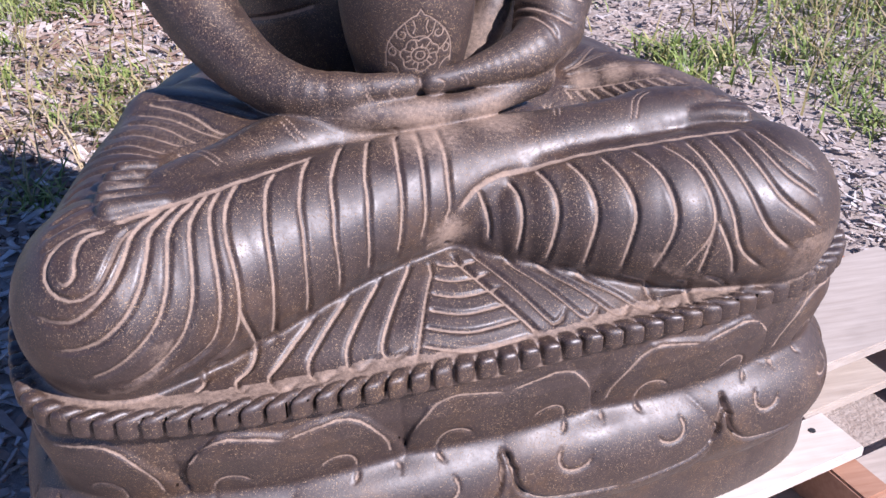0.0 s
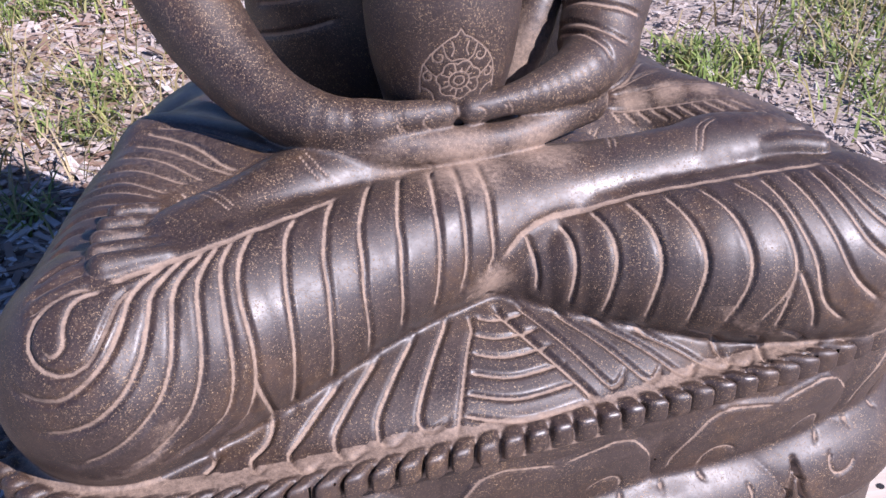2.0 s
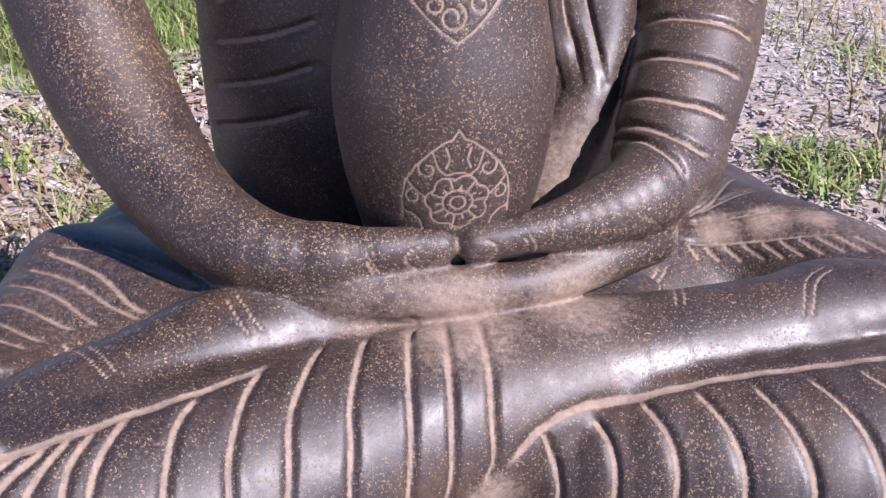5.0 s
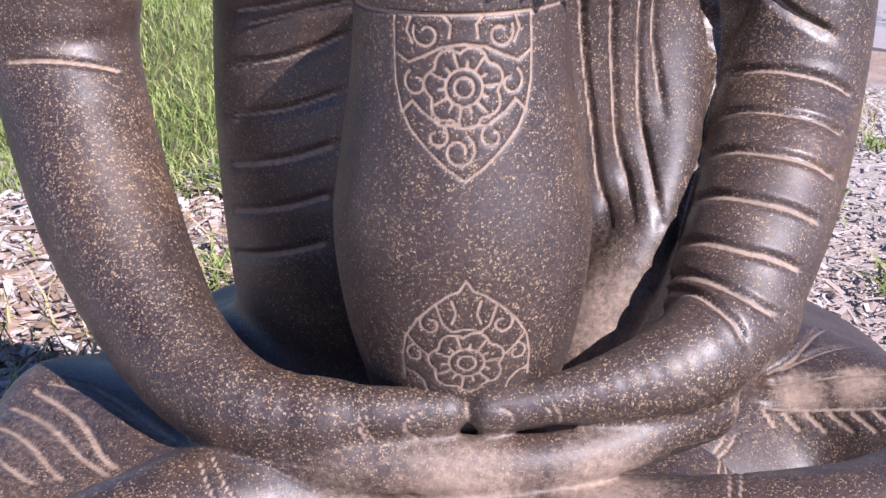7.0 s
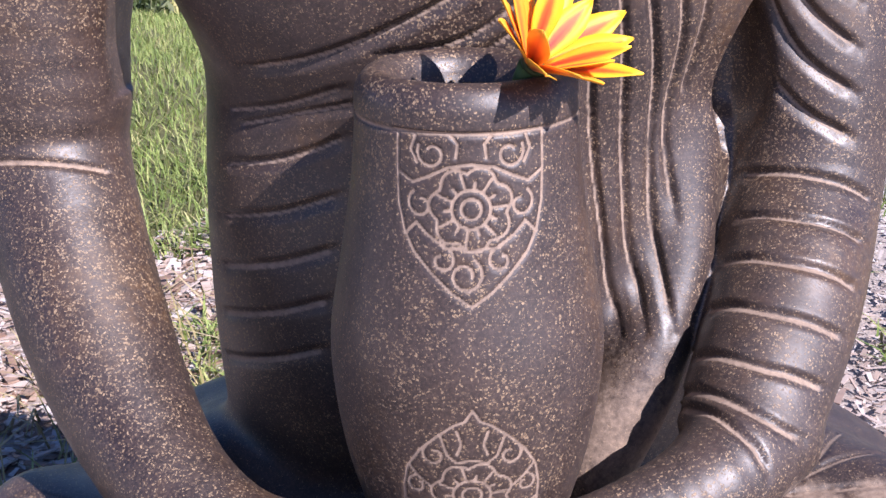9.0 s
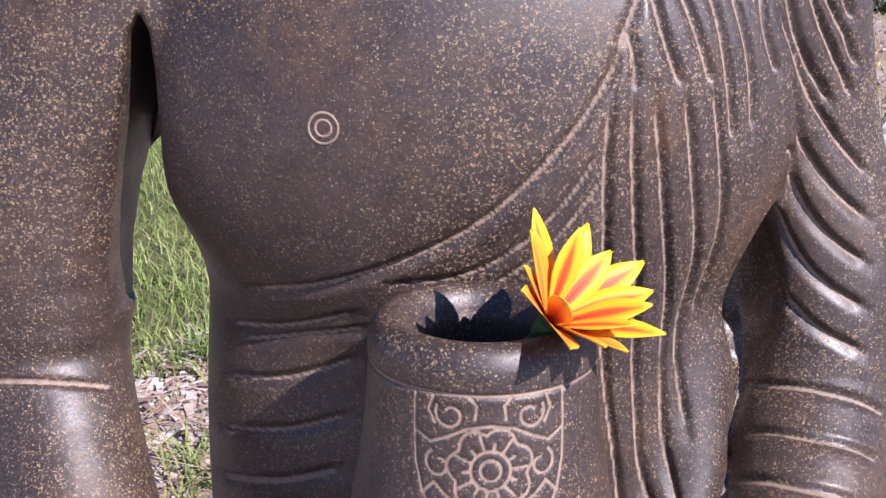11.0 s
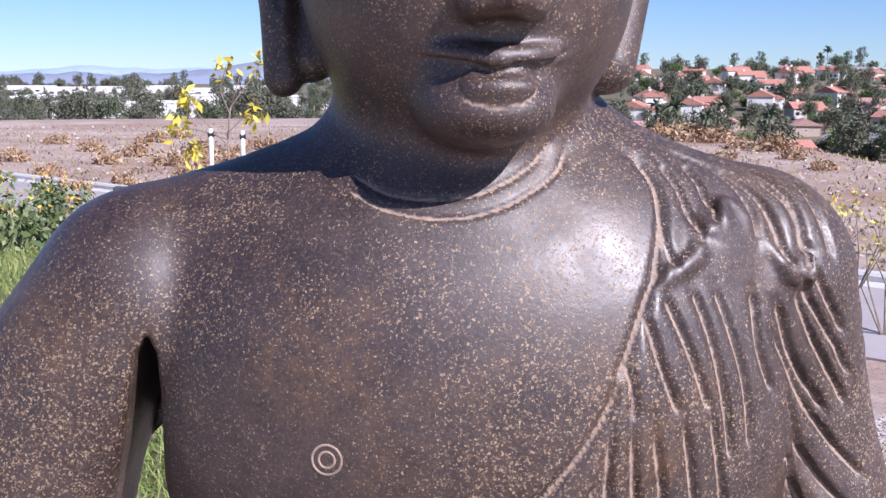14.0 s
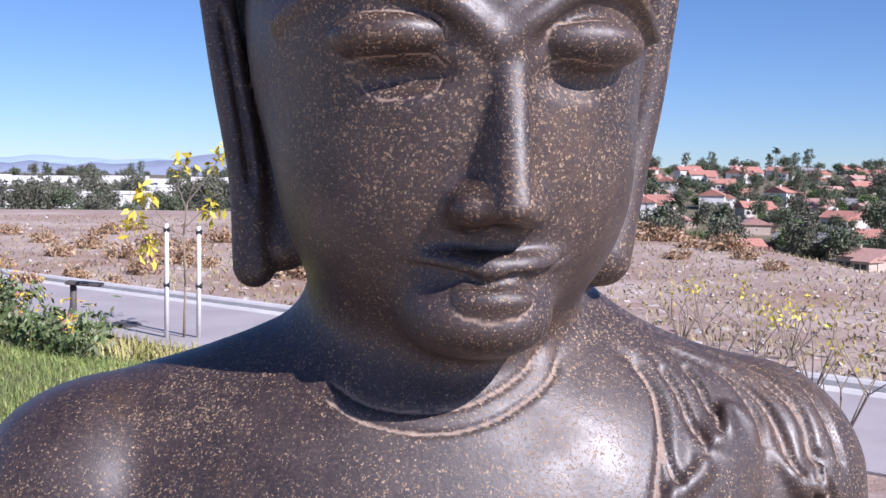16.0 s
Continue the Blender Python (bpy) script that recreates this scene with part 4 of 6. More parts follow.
# dust that has gathered in the lap and round the joints of the limbs
for x, y, z, r, much in ((-0.02, -0.115, 0.75, 0.07, 0.65), (0.08, -0.10, 0.755, 0.06, 0.6), (0.17, 0.05, 0.78, 0.06, 0.7), (-0.01, -0.20, 0.65, 0.035, 0.8), (0.12, 0.10, 0.80, 0.08, 0.65), (0.26, 0.06, 0.76, 0.09, 0.55), (-0.10, -0.08, 0.755, 0.05, 0.5), (0.0, 0.0, 0.76, 0.10, 0.5), (0.11, 0.09, 0.80, 0.07, 0.7), (0.42, 0.06, 0.74, 0.10, 0.4), (0.29, 0.112, 0.71, 0.03, 0.7), (0.34, 0.104, 0.72, 0.03, 0.7), (0.39, 0.09, 0.725, 0.03, 0.65), (0.20, -0.02, 0.79, 0.04, 0.7), (-0.35, 0.0, 0.72, 0.12, 0.35)):
    q = np.exp(-((verts - np.array((x, y, z))) ** 2).sum(1) / (r * r))
    dust = np.maximum(dust, min(0.95, 1.35 * much) * q)
# dust between the beads
band = np.flatnonzero((verts[:, 2] > 0.520) & (verts[:, 2] < 0.558) & (plinth.out(verts) > -0.035))
dust[band] = np.maximum(dust[band], 0.7 * np.clip(SOLIDS[1][0].d(verts[band]) / 0.003, 0, 1))
# two fine rings cut round the nipple
ring_v, ring_q = [], []
for q in (0.0056, 0.0104):
    turns, around = np.meshgrid(np.linspace(0, 2 * math.pi, 48, endpoint=False), np.linspace(0, 2 * math.pi, 6, endpoint=False), indexing="ij")
    c = settle(np.stack([-0.1185 + q * np.cos(turns[:, 0]), np.full(48, 0.06), 1.2195 + q * np.sin(turns[:, 0])], 1))
    out = slope(c)
    away = c - c.mean(0)
    away /= np.linalg.norm(away, axis=1)[:, None]
    p = c[:, None] + 0.0010 * (np.cos(around)[..., None] * away[:, None] + 0.6 * np.sin(around)[..., None] * out[:, None])
    i, j = np.meshgrid(np.arange(48), np.arange(6), indexing="ij")
    base = len(ring_v) * 288
    ring_q.append(base + np.stack([i * 6 + j, i * 6 + (j + 1) % 6, (i + 1) % 48 * 6 + (j + 1) % 6, (i + 1) % 48 * 6 + j], -1).reshape(-1, 4))
    ring_v.append(p.reshape(-1, 3))
pot_q = np.vstack([pot_q, np.vstack(ring_q) + len(pot_v)])
pot_v = np.vstack([pot_v, *ring_v])
pot_dust = np.concatenate([pot_dust, np.full(576, 0.9)])
quads = np.vstack([quads, pot_q + len(verts)])
verts = np.vstack([verts, pot_v])
buddha = mesh_of("statue", verts, quads, STONE, dust=np.concatenate([dust, pot_dust]))
tagged(buddha, "dark brown polished stone statue seated cross-legged on a lotus base", "statue")

# ---- helpers for built things ----
def box(bm, lo, hi, m=None, soft=0.0):
    """A block between two corners, its edges eased, moved by m."""
    r = bmesh.ops.create_cube(bm, size=1)
    vs = r["verts"]
    for v in vs:
        v.co = Vector([(a + b) / 2 + c * (b - a) for a, b, c in zip(lo, hi, v.co)])
    if soft:
        es = list({e for v in vs for e in v.link_edges})
        out = bmesh.ops.bevel(bm, geom=es, offset=soft, segments=2, affect="EDGES")
        vs = list({v for f in out["faces"] for v in f.verts} | {v for v in vs if v.is_valid})
    if m is not None:
        bmesh.ops.transform(bm, matrix=m, verts=vs)
    return vs


def rod(bm, a, b, r0, r1=None, sides=8):
    """A tapered round bar from a to b."""
    a, b = Vector(a), Vector(b)
    r1 = r0 if r1 is None else r1
    m = Matrix.Translation((a + b) / 2) @ (b - a).to_track_quat("Z", "Y").to_matrix().to_4x4()
    bmesh.ops.create_cone(bm, cap_ends=True, segments=sides, radius1=r0, radius2=r1, depth=(b - a).length, matrix=m)


def thing(name, label, category, at=(0, 0, 0), group="", kind=""):
    ob = new(name)
    ob.location = at
    return tagged(ob, label, category, group, kind)


def rng(seed):
    return np.random.default_rng(seed)


def wood_material(name, c1, c2, rough=0.75):
    m, t, b = shader(name, rough)
    v = place(t, (3, 40, 40))
    g = noise_tex(t, v, 2.2, 6, 0.65)
    big = noise_tex(t, place(t), 5.0, 3)
    col = mix(t, ramp(t, g, [(0.3, grey(0)), (0.7, grey(1))]), c1, c2)
    col = mix(t, ramp(t, big, [(0.5, grey(0)), (0.75, grey(0.5))]), col, tuple(0.6 * c for c in c1))
    t.links.new(col, b.inputs["Base Color"])
    bump(t, b, g, 0.25, 0.003)
    return m


def island_material(name, stops, rough=0.85, scale=30.0):
    """Many small pieces in one mesh, each with its own tone."""
    m, t, b = shader(name, rough)
    g = t.nodes.new("ShaderNodeNewGeometry")
    col = ramp(t, g.outputs["Random Per Island"], stops)
    n = noise_tex(t, place(t), scale, 4)
    dark = t.nodes.new("ShaderNodeMix")
    dark.data_type, dark.blend_type = "RGBA", "MULTIPLY"
    dark.inputs[0].default_value = 0.55
    t.links.new(col, dark.inputs[6])
    t.links.new(ramp(t, n, [(0.3, grey(0.45)), (0.7, grey(1))]), dark.inputs[7])
    t.links.new(dark.outputs[2], b.inputs["Base Color"])
    return m


# ---- the pallet under the statue ----
PALE_WOOD = wood_material("sun_bleached_pine", (0.62, 0.53, 0.44), (0.74, 0.66, 0.57))
GREY_WOOD = wood_material("weathered_board", (0.42, 0.35, 0.29), (0.55, 0.48, 0.41))
RED_WOOD = wood_material("reddish_timber", (0.34, 0.17, 0.10), (0.46, 0.26, 0.17))
NAIL, _, _b = shader("nail_steel", 0.5, 0.8)
_b.inputs["Base Color"].default_value = (0.12, 0.11, 0.10, 1)
pallet = thing("pallet", "weathered timber pallet of pale boards on reddish stringers under the statue", "pallet")
SKEW = Matrix.Rotation(radians(15), 4, "Z")
for x0, x1, y0, y1, mat in ((-0.52, 0.60, -0.425, -0.325, PALE_WOOD), (-0.52, 1.10, -0.235, 0.02, GREY_WOOD), (-0.52, 1.05, 0.09, 0.24, GREY_WOOD), (-0.52, 1.05, 0.31, 0.46, GREY_WOOD), (-0.5, 0.9, 0.53, 0.68, GREY_WOOD)):
    bm = bmesh.new()
    box(bm, (x0, y0, 0.148), (x1, y1, 0.170), SKEW, 0.003)
    board = part("board", bm, mat, pallet)
    for nx in (x1 - 0.05, x1 - 0.36):
        bm = bmesh.new()
        p = SKEW @ Vector((nx, (y0 + y1) / 2 + 0.02, 0.170))
        rod(bm, p, p + Vector((0, 0, 0.0015)), 0.006)
        part("nail", bm, NAIL, board, "dark nail head")
for x0 in (-0.50, -0.05, 0.53, 0.98):
    bm = bmesh.new()
    box(bm, (x0, -0.50, 0.045), (x0 + 0.06, 0.70, 0.146), SKEW, 0.004)
    part("stringer", bm, RED_WOOD, pallet, "reddish timber stringer")
for y0 in (-0.49, -0.22, 0.1, 0.55):
    bm = bmesh.new()
    box(bm, (-0.52, y0, 0.021), (1.12, y0 + 0.14, 0.043), SKEW, 0.003)
    part("bottom_board", bm, GREY_WOOD, pallet)

# ---- the flower in the pot ----
PETAL_MAT, _t, _b = shader("gazania_petal", 0.55)
_a = _t.nodes.new("ShaderNodeAttribute")
_a.attribute_name = "stripe"
_t.links.new(ramp(_t, _a.outputs["Fac"], [(0.0, (0.93, 0.56, 0.015)), (0.3, (0.90, 0.38, 0.015)), (0.5, (0.80, 0.12, 0.015)), (1.0, (0.28, 0.015, 0.01))]), _b.inputs["Base Color"])
_b.inputs["Subsurface Weight"].default_value = 0.15
_b.inputs["Subsurface Radius"].default_value = (0.01, 0.006, 0.002)
ORANGE_MAT, _t, _b = shader("gazania_petal_back", 0.6)
_a = _t.nodes.new("ShaderNodeAttribute")
_a.attribute_name = "stripe"
_t.links.new(ramp(_t, _a.outputs["Fac"], [(0.0, (0.90, 0.42, 0.02)), (0.5, (0.85, 0.20, 0.02)), (1.0, (0.55, 0.10, 0.02))]), _b.inputs["Base Color"])
LEAF_GREEN = mottled("stem_green", (0.08, 0.14, 0.03), (0.12, 0.18, 0.05), 60)
DISC_MAT = mottled("flower_disc", (0.03, 0.05, 0.015), (0.10, 0.10, 0.02), 300)
flower = thing("gazania_flower", "yellow and orange striped cut gazania flower standing in the stone pot", "flower", (0.022, -0.030, 1.120))
aim = Vector((0.50, -0.46, 0.70)).to_track_quat("Z", "Y").to_matrix().to_4x4()
g = rng(5)
for k in range(17):
    bm = bmesh.new()
    lay = bm.verts.layers.float.new("stripe")
    inner = k % 2
    length, width = 0.062 + 0.008 * g.random() - 0.008 * inner, 0.0088 + 0.0014 * g.random()
    spin = 2 * math.pi * k / 17 + 0.12 * (g.random() - 0.5)
    lift = radians(36 + 16 * g.random() + 10 * inner)
    grid = []
    for i in range(9):
        u = i / 8
        w = width * min(1.0, 0.32 + 1.6 * u) * (1 if u < 0.55 else max(0.04, 1 - ((u - 0.55) / 0.45) ** 1.7))
        row = []
        for j in range(5):
            v = j / 2 - 1
            p = Vector((0.006 + length * u * math.cos(lift), w * v, 0.002 + length * (math.sin(lift) * u - 0.12 * u * u) + 0.0016 * v * v))
            vert = bm.verts.new(aim @ (Matrix.Rotation(spin, 4, "Z") @ p))
            vert[lay] = max(0.0, 1 - abs(v) * 1.35) * max(0.0, 1 - 0.9 * u) ** 0.7 * 1.15
            row.append(vert)
        grid.append(row)
    for a, b in zip(grid[:-1], grid[1:]):
        for j in range(4):
            bm.faces.new((a[j], b[j], b[j + 1], a[j + 1]))
    back = (aim @ (Matrix.Rotation(spin, 4, "Z") @ Vector((1, 0, 0.4)))).normalized().dot(Vector((-0.62, -0.70, -0.1))) > 0.12
    ob = part("petal", bm, ORANGE_MAT if back else PETAL_MAT, flower, smooth=True)
    mod = ob.modifiers.new("thickness", "SOLIDIFY")
    mod.thickness = 0.0006
bm = bmesh.new()
bmesh.ops.create_uvsphere(bm, u_segments=16, v_segments=8, radius=0.0085, matrix=aim @ Matrix.Translation((0, 0, 0.001)) @ Matrix.Diagonal((1, 1, 0.5, 1)))
part("disc", bm, DISC_MAT, flower, "dark green flower disc", True)
bm = bmesh.new()
bmesh.ops.create_cone(bm, cap_ends=True, segments=12, radius1=0.004, radius2=0.0085, depth=0.014, matrix=aim @ Matrix.Translation((0, 0, -0.009)))
part("calyx", bm, LEAF_GREEN, flower, smooth=True)
bm = bmesh.new()
stem_pts = [aim @ Vector((0, 0, -0.015)), Vector((-0.022, 0.022, -0.030)), Vector((-0.036, 0.036, -0.075)), Vector((-0.042, 0.04, -0.124))]
for a, b in zip(stem_pts[:-1], stem_pts[1:]):
    rod(bm, a, b, 0.0022)
part("stem", bm, LEAF_GREEN, flower, smooth=True)

# ---- ground: one sheet, level round the statue, falling to a road, a field and a valley ----
MULCH = mottled("wood_chip_bed", (0.31, 0.25, 0.21), (0.49, 0.425, 0.375), 14, fine=90, relief=0.6, depth=0.01)


def field_material():
    """Pinkish dry earth with pale bare tracks, rusty dead growth and stony specks."""
    m, t, b = shader("dry_field", 0.95)
    v = place(t)
    wide = place(t, (0.8, 1.0, 1))
    big, mid, small = noise_tex(t, wide, 0.22, 5), noise_tex(t, wide, 0.7, 6, 0.7), noise_tex(t, v, 5.0, 5, 0.7)
    col = mix(t, ramp(t, mid, [(0.35, grey(0)), (0.68, grey(1))]), (0.29, 0.20, 0.155), (0.43, 0.33, 0.275))
    col = mix(t, ramp(t, big, [(0.48, grey(0)), (0.66, grey(0.5))]), col, (0.56, 0.47, 0.40))
    rust = mix(t, ramp(t, big, [(0.36, grey(1)), (0.46, grey(0))]), (0, 0, 0), ramp(t, mid, [(0.42, grey(0)), (0.6, grey(0.85))]))
    col = mix(t, rust, col, (0.27, 0.155, 0.09))
    col = mix(t, ramp(t, small, [(0.56, grey(0)), (0.72, grey(0.55))]), col, (0.22, 0.155, 0.12))
    t.links.new(col, b.inputs["Base Color"])
    bump(t, b, small, 0.6, 0.08)
    return m


FIELD = field_material()
SCRUB = mottled("valley_scrub", (0.10, 0.10, 0.05), (0.24, 0.19, 0.12), 0.02, fine=0.2, relief=0.3, depth=0.3)
SOIL = mottled("lawn_soil", (0.10, 0.10, 0.04), (0.17, 0.16, 0.06), 3, fine=40, relief=0.5, depth=0.01)
EYE_X, EYE_Y = -0.09, -0.55


def across(x, y):
    """Metres towards the road, which runs askew behind the statue."""
    return 0.682 * x + 0.731 * y


def ground_height(x, y):
    n = across(x, y)
    dx, dy = x - EYE_X, y - EYE_Y
    r = np.hypot(dx, dy)
    az = np.degrees(np.arctan2(dx, dy))
    near = np.interp(n, [3.0, 5.0, 9.0], [0.0, -0.25, -1.1])
    edge = np.interp(az, [-60, 0, 10, 16, 26, 60], [62, 70, 62, 52, 33, 28])
    right = np.clip((az - 2) / 9, 0, 1) * np.clip((95 - az) / 30, 0, 1)
    beyond = np.maximum(r - edge, 0)
    left_far = np.interp(beyond, [0, 4, 60, 300, 2500], [0, 0, -6.0, -8.5, -8.5])
    right_far = np.interp(beyond, [0, 5, 110, 160, 480, 900], [0, -0.3, -10.5, -11, 7.5, 2.0])
    far = left_far * (1 - right) + right_far * right
    return near + np.where(np.abs(az) < 100, far, 0)


rr = np.concatenate([np.linspace(0.02, 12, 90), np.geomspace(12.3, 4800, 110)])
na = 360
aa = np.linspace(0, 2 * math.pi, na + 1)[:-1]
R_, A_ = np.meshgrid(rr, aa, indexing="ij")
gx, gy = EYE_X + R_ * np.sin(A_), EYE_Y + R_ * np.cos(A_)
gz = ground_height(gx, gy)
wob = np.sin(gx * 2.1 + 1.3 * np.sin(gy * 1.7)) * np.sin(gy * 2.6 + np.sin(gx * 1.1))
gz = gz + 0.012 * wob * (R_ > 2.2)
gv = np.stack([gx, gy, gz], -1).reshape(-1, 3)
i, j = np.meshgrid(np.arange(len(rr) - 1), np.arange(na), indexing="ij")
q = np.stack([i * na + j, i * na + (j + 1) % na, (i + 1) * na + (j + 1) % na, (i + 1) * na + j], -1).reshape(-1, 4)
ground = tagged(mesh_of("ground", gv, q, MULCH), "wood chip bed falling to lawn, dry brown field and valley", "ground", kind="structure")
for mat in (SOIL, FIELD, SCRUB):
    ground.data.materials.append(mat)
mx, my, mr = gx[:-1].ravel(), gy[:-1].ravel(), R_[:-1].ravel()
mn = across(mx, my)
lawn = (my > 2.75 + 0.25 * np.sin(mx * 3)) & (mx < 0.25 + 0.15 * np.sin(my * 4)) & (mn < 9.6)
slot = np.where(mr > 75, 3, np.where(mn > 8.8, 2, np.where(lawn, 1, 0)))
slot = np.where((mn <= 8.8) & (mx > 0.25) & (mn > 5.2), 2, slot)
slot = np.where((mr > 14) & (mn <= 8.8), 2, slot)
ground.data.polygons.foreach_set("material_index", slot.astype(np.int32))


def ground_z(x, y):
    return float(ground_height(np.array([x]), np.array([y]))[0])


# wood chips
def scatter_boxes(name, places, sizes, turns, material, label, category):
    """Many small slivers in one mesh; sizes and turns are arrays."""
    cube = np.array([(x, y, z) for x in (-1, 1) for y in (-1, 1) for z in (-1, 1)], float) / 2
    faces = np.array([(0, 1, 3, 2), (4, 6, 7, 5), (0, 4, 5, 1), (2, 3, 7, 6), (0, 2, 6, 4), (1, 5, 7, 3)])
    n = len(places)
    g = rng(n)
    v = cube[None] * sizes[:, None]
    v[:, 4:, 1:] *= (0.35 + 0.6 * g.random((n, 1, 1)))
    cx, sx, cz, sz = np.cos(turns[:, 0]), np.sin(turns[:, 0]), np.cos(turns[:, 1]), np.sin(turns[:, 1])
    x, y, z = v[..., 0], v[..., 1], v[..., 2]
    x, z = x * cx[:, None] - z * sx[:, None], x * sx[:, None] + z * cx[:, None]
    x, y = x * cz[:, None] - y * sz[:, None], x * sz[:, None] + y * cz[:, None]
    v = np.stack([x, y, z], -1) + places[:, None]
    f = (faces[None] + 8 * np.arange(n)[:, None, None]).reshape(-1, 4)
    return tagged(mesh_of(name, v.reshape(-1, 3), f, material, smooth=False), label, category, kind="stuff")


CHIPS = island_material("wood_chips", [(0.0, (0.26, 0.165, 0.12)), (0.25, (0.42, 0.32, 0.255)), (0.55, (0.56, 0.48, 0.43)), (0.85, (0.68, 0.63, 0.59)), (1.0, (0.76, 0.73, 0.70))], 0.85, 60)
# broad browner patches among the bleached chips
_t = CHIPS.node_tree
_b = _t.nodes["Principled BSDF"]
_old = _b.inputs["Base Color"].links[0].from_socket
_tint = _t.nodes.new("ShaderNodeMix")
_tint.data_type, _tint.blend_type = "RGBA", "MULTIPLY"
_tint.inputs[7].default_value = (0.98, 0.85, 0.76, 1)
_t.links.new(ramp(_t, noise_tex(_t, place(_t), 0.9, 3), [(0.40, grey(0.9)), (0.58, grey(0))]), _tint.inputs[0])
_t.links.new(_old, _tint.inputs[6])
# bleached grey-white on the side that lies open to the sun
_split = _t.nodes.new("ShaderNodeSeparateXYZ")
_t.links.new(place(_t), _split.inputs[0])
_open = node(_t, "ShaderNodeMapRange", From_Min=0.5, From_Max=1.6, To_Min=0.0, To_Max=0.4)
_t.links.new(_split.outputs[0], _open.inputs[0])
_t.links.new(mix(_t, _open.outputs[0], _tint.outputs[2], (0.62, 0.595, 0.57)), _b.inputs["Base Color"])
g = rng(11)
n = 84000
cx, cy = g.uniform(-3.2, 4.0, n), g.uniform(-0.4, 4.6, n)
# thinner towards the far sides of the bed and behind
sx, sy = g.normal(0.3, 3.0, 26000), g.normal(0.8, 2.6, 26000)
thin = ((sx < -3.2) | (sx > 4.0) | (sy < -0.4)) & (sy < 4.6)
cx, cy = np.concatenate([cx, sx[thin]]), np.concatenate([cy, sy[thin]])
keep = ((cx > 1.05) | (cx < -0.68) | (cy > 0.75) | (cy < -0.6)) & ~((cy > np.interp(cx, [-1.1, -0.75], [2.6, 3.0])) & (cx < 0.0))
cx, cy = cx[keep], cy[keep]
n = len(cx)
big = g.random(n) ** 3
shrink = np.interp(cx, [0.4, 1.0], [1.0, 0.62])[:, None]
size = shrink * np.stack([0.018 + 0.075 * big, 0.006 + 0.020 * g.random(n) * (0.4 + big), 0.002 + 0.005 * g.random(n)], 1)
lie = np.stack([g.normal(0, 0.22, n), g.uniform(0, 2 * math.pi, n)], 1)
cz = ground_height(cx, cy) + 0.004 + 0.014 * g.random(n) * (1 + big)
scatter_boxes("wood_chips", np.stack([cx, cy, cz], 1), size, lie, CHIPS, "loose pale and brown wood chips on the bed", "wood chips")


# grass: blades in one mesh
def blades(name, places, height, width, lean, material, label, category, seed):
    g = rng(seed)
    n = len(places)
    a = g.uniform(0, 2 * math.pi, n)
    h = height * g.uniform(0.5, 1.15, n)
    w = width * g.uniform(0.6, 1.2, n)
    d = np.stack([np.cos(a), np.sin(a), np.zeros(n)], 1)
    s = np.stack([-np.sin(a), np.cos(a), np.zeros(n)], 1)
    bend = lean * g.uniform(0.2, 1.4, n)
    up = np.array([0, 0, 1.0])
    rows = []
    for u, k in ((0, 1.0), (0.5, 0.8), (0.85, 0.45), (1.0, 0.06)):
        c = places + d * (bend * h * u * u)[:, None] + up * (h * u * (1 - 0.35 * u * np.minimum(bend, 1)))[:, None]
        rows += [c - s * (w * k)[:, None], c + s * (w * k)[:, None]]
    v = np.stack(rows, 1).reshape(-1, 3)
    f = np.array([(0, 1, 3, 2), (2, 3, 5, 4), (4, 5, 7, 6)])
    f = (f[None] + 8 * np.arange(n)[:, None, None]).reshape(-1, 4)
    return tagged(mesh_of(name, v, f, material), label, category, kind="stuff")


GRASS = island_material("lawn_grass", [(0.0, (0.13, 0.20, 0.04)), (0.5, (0.26, 0.34, 0.08)), (0.85, (0.38, 0.42, 0.13)), (1.0, (0.50, 0.44, 0.20))], 0.6, 3)
STRAW = island_material("dry_grass", [(0.0, (0.22, 0.20, 0.06)), (0.5, (0.38, 0.30, 0.14)), (1.0, (0.52, 0.42, 0.25))], 0.8, 5)
g = rng(21)
n = 75000
gx2, gy2 = g.uniform(-6.5, 0.3, n), 2.25 + 9.0 * g.random(n) ** 1.6
ok = (across(gx2, gy2) < 9.4) & (gx2 < 0.25 + 0.2 * np.sin(gy2 * 4)) & (gy2 > np.interp(gx2, [-1.1, -0.75], [2.45, 2.85]) + 0.2 * np.sin(gx2 * 3.3) + 0.15 * np.sin(gx2 * 9))
gx2, gy2 = gx2[ok], gy2[ok]
blades("lawn_grass", np.stack([gx2, gy2, ground_height(gx2, gy2) - 0.01], 1), 0.115, 0.0032, 1.0, GRASS, "long uneven green lawn grass", "grass", 22)
# tufts among the chips
spots = [(-0.72, 2.7, 0.16, 160), (-0.60, 1.92, 0.16, 120), (-0.62, 1.65, 0.12, 90), (-0.95, 2.3, 0.08, 30), (-0.93, 2.0, 0.06, 30), (1.2, 1.75, 0.10, 110), (1.35, 1.7, 0.12, 100), (1.62, 1.68, 0.2, 60), (1.85, 1.35, 0.2, 130), (1.75, 0.95, 0.18, 90), (1.5, 0.6, 0.12, 110), (1.75, 2.5, 0.22, 60), (2.2, 1.9, 0.3, 120), (2.5, 1.4, 0.3, 160), (1.35, 0.42, 0.1, 60), (1.1, 2.35, 0.12, 60), (2.1, 2.6, 0.3, 200), (1.5, 3.1, 0.3, 160), (-0.78, 1.2, 0.08, 50)]
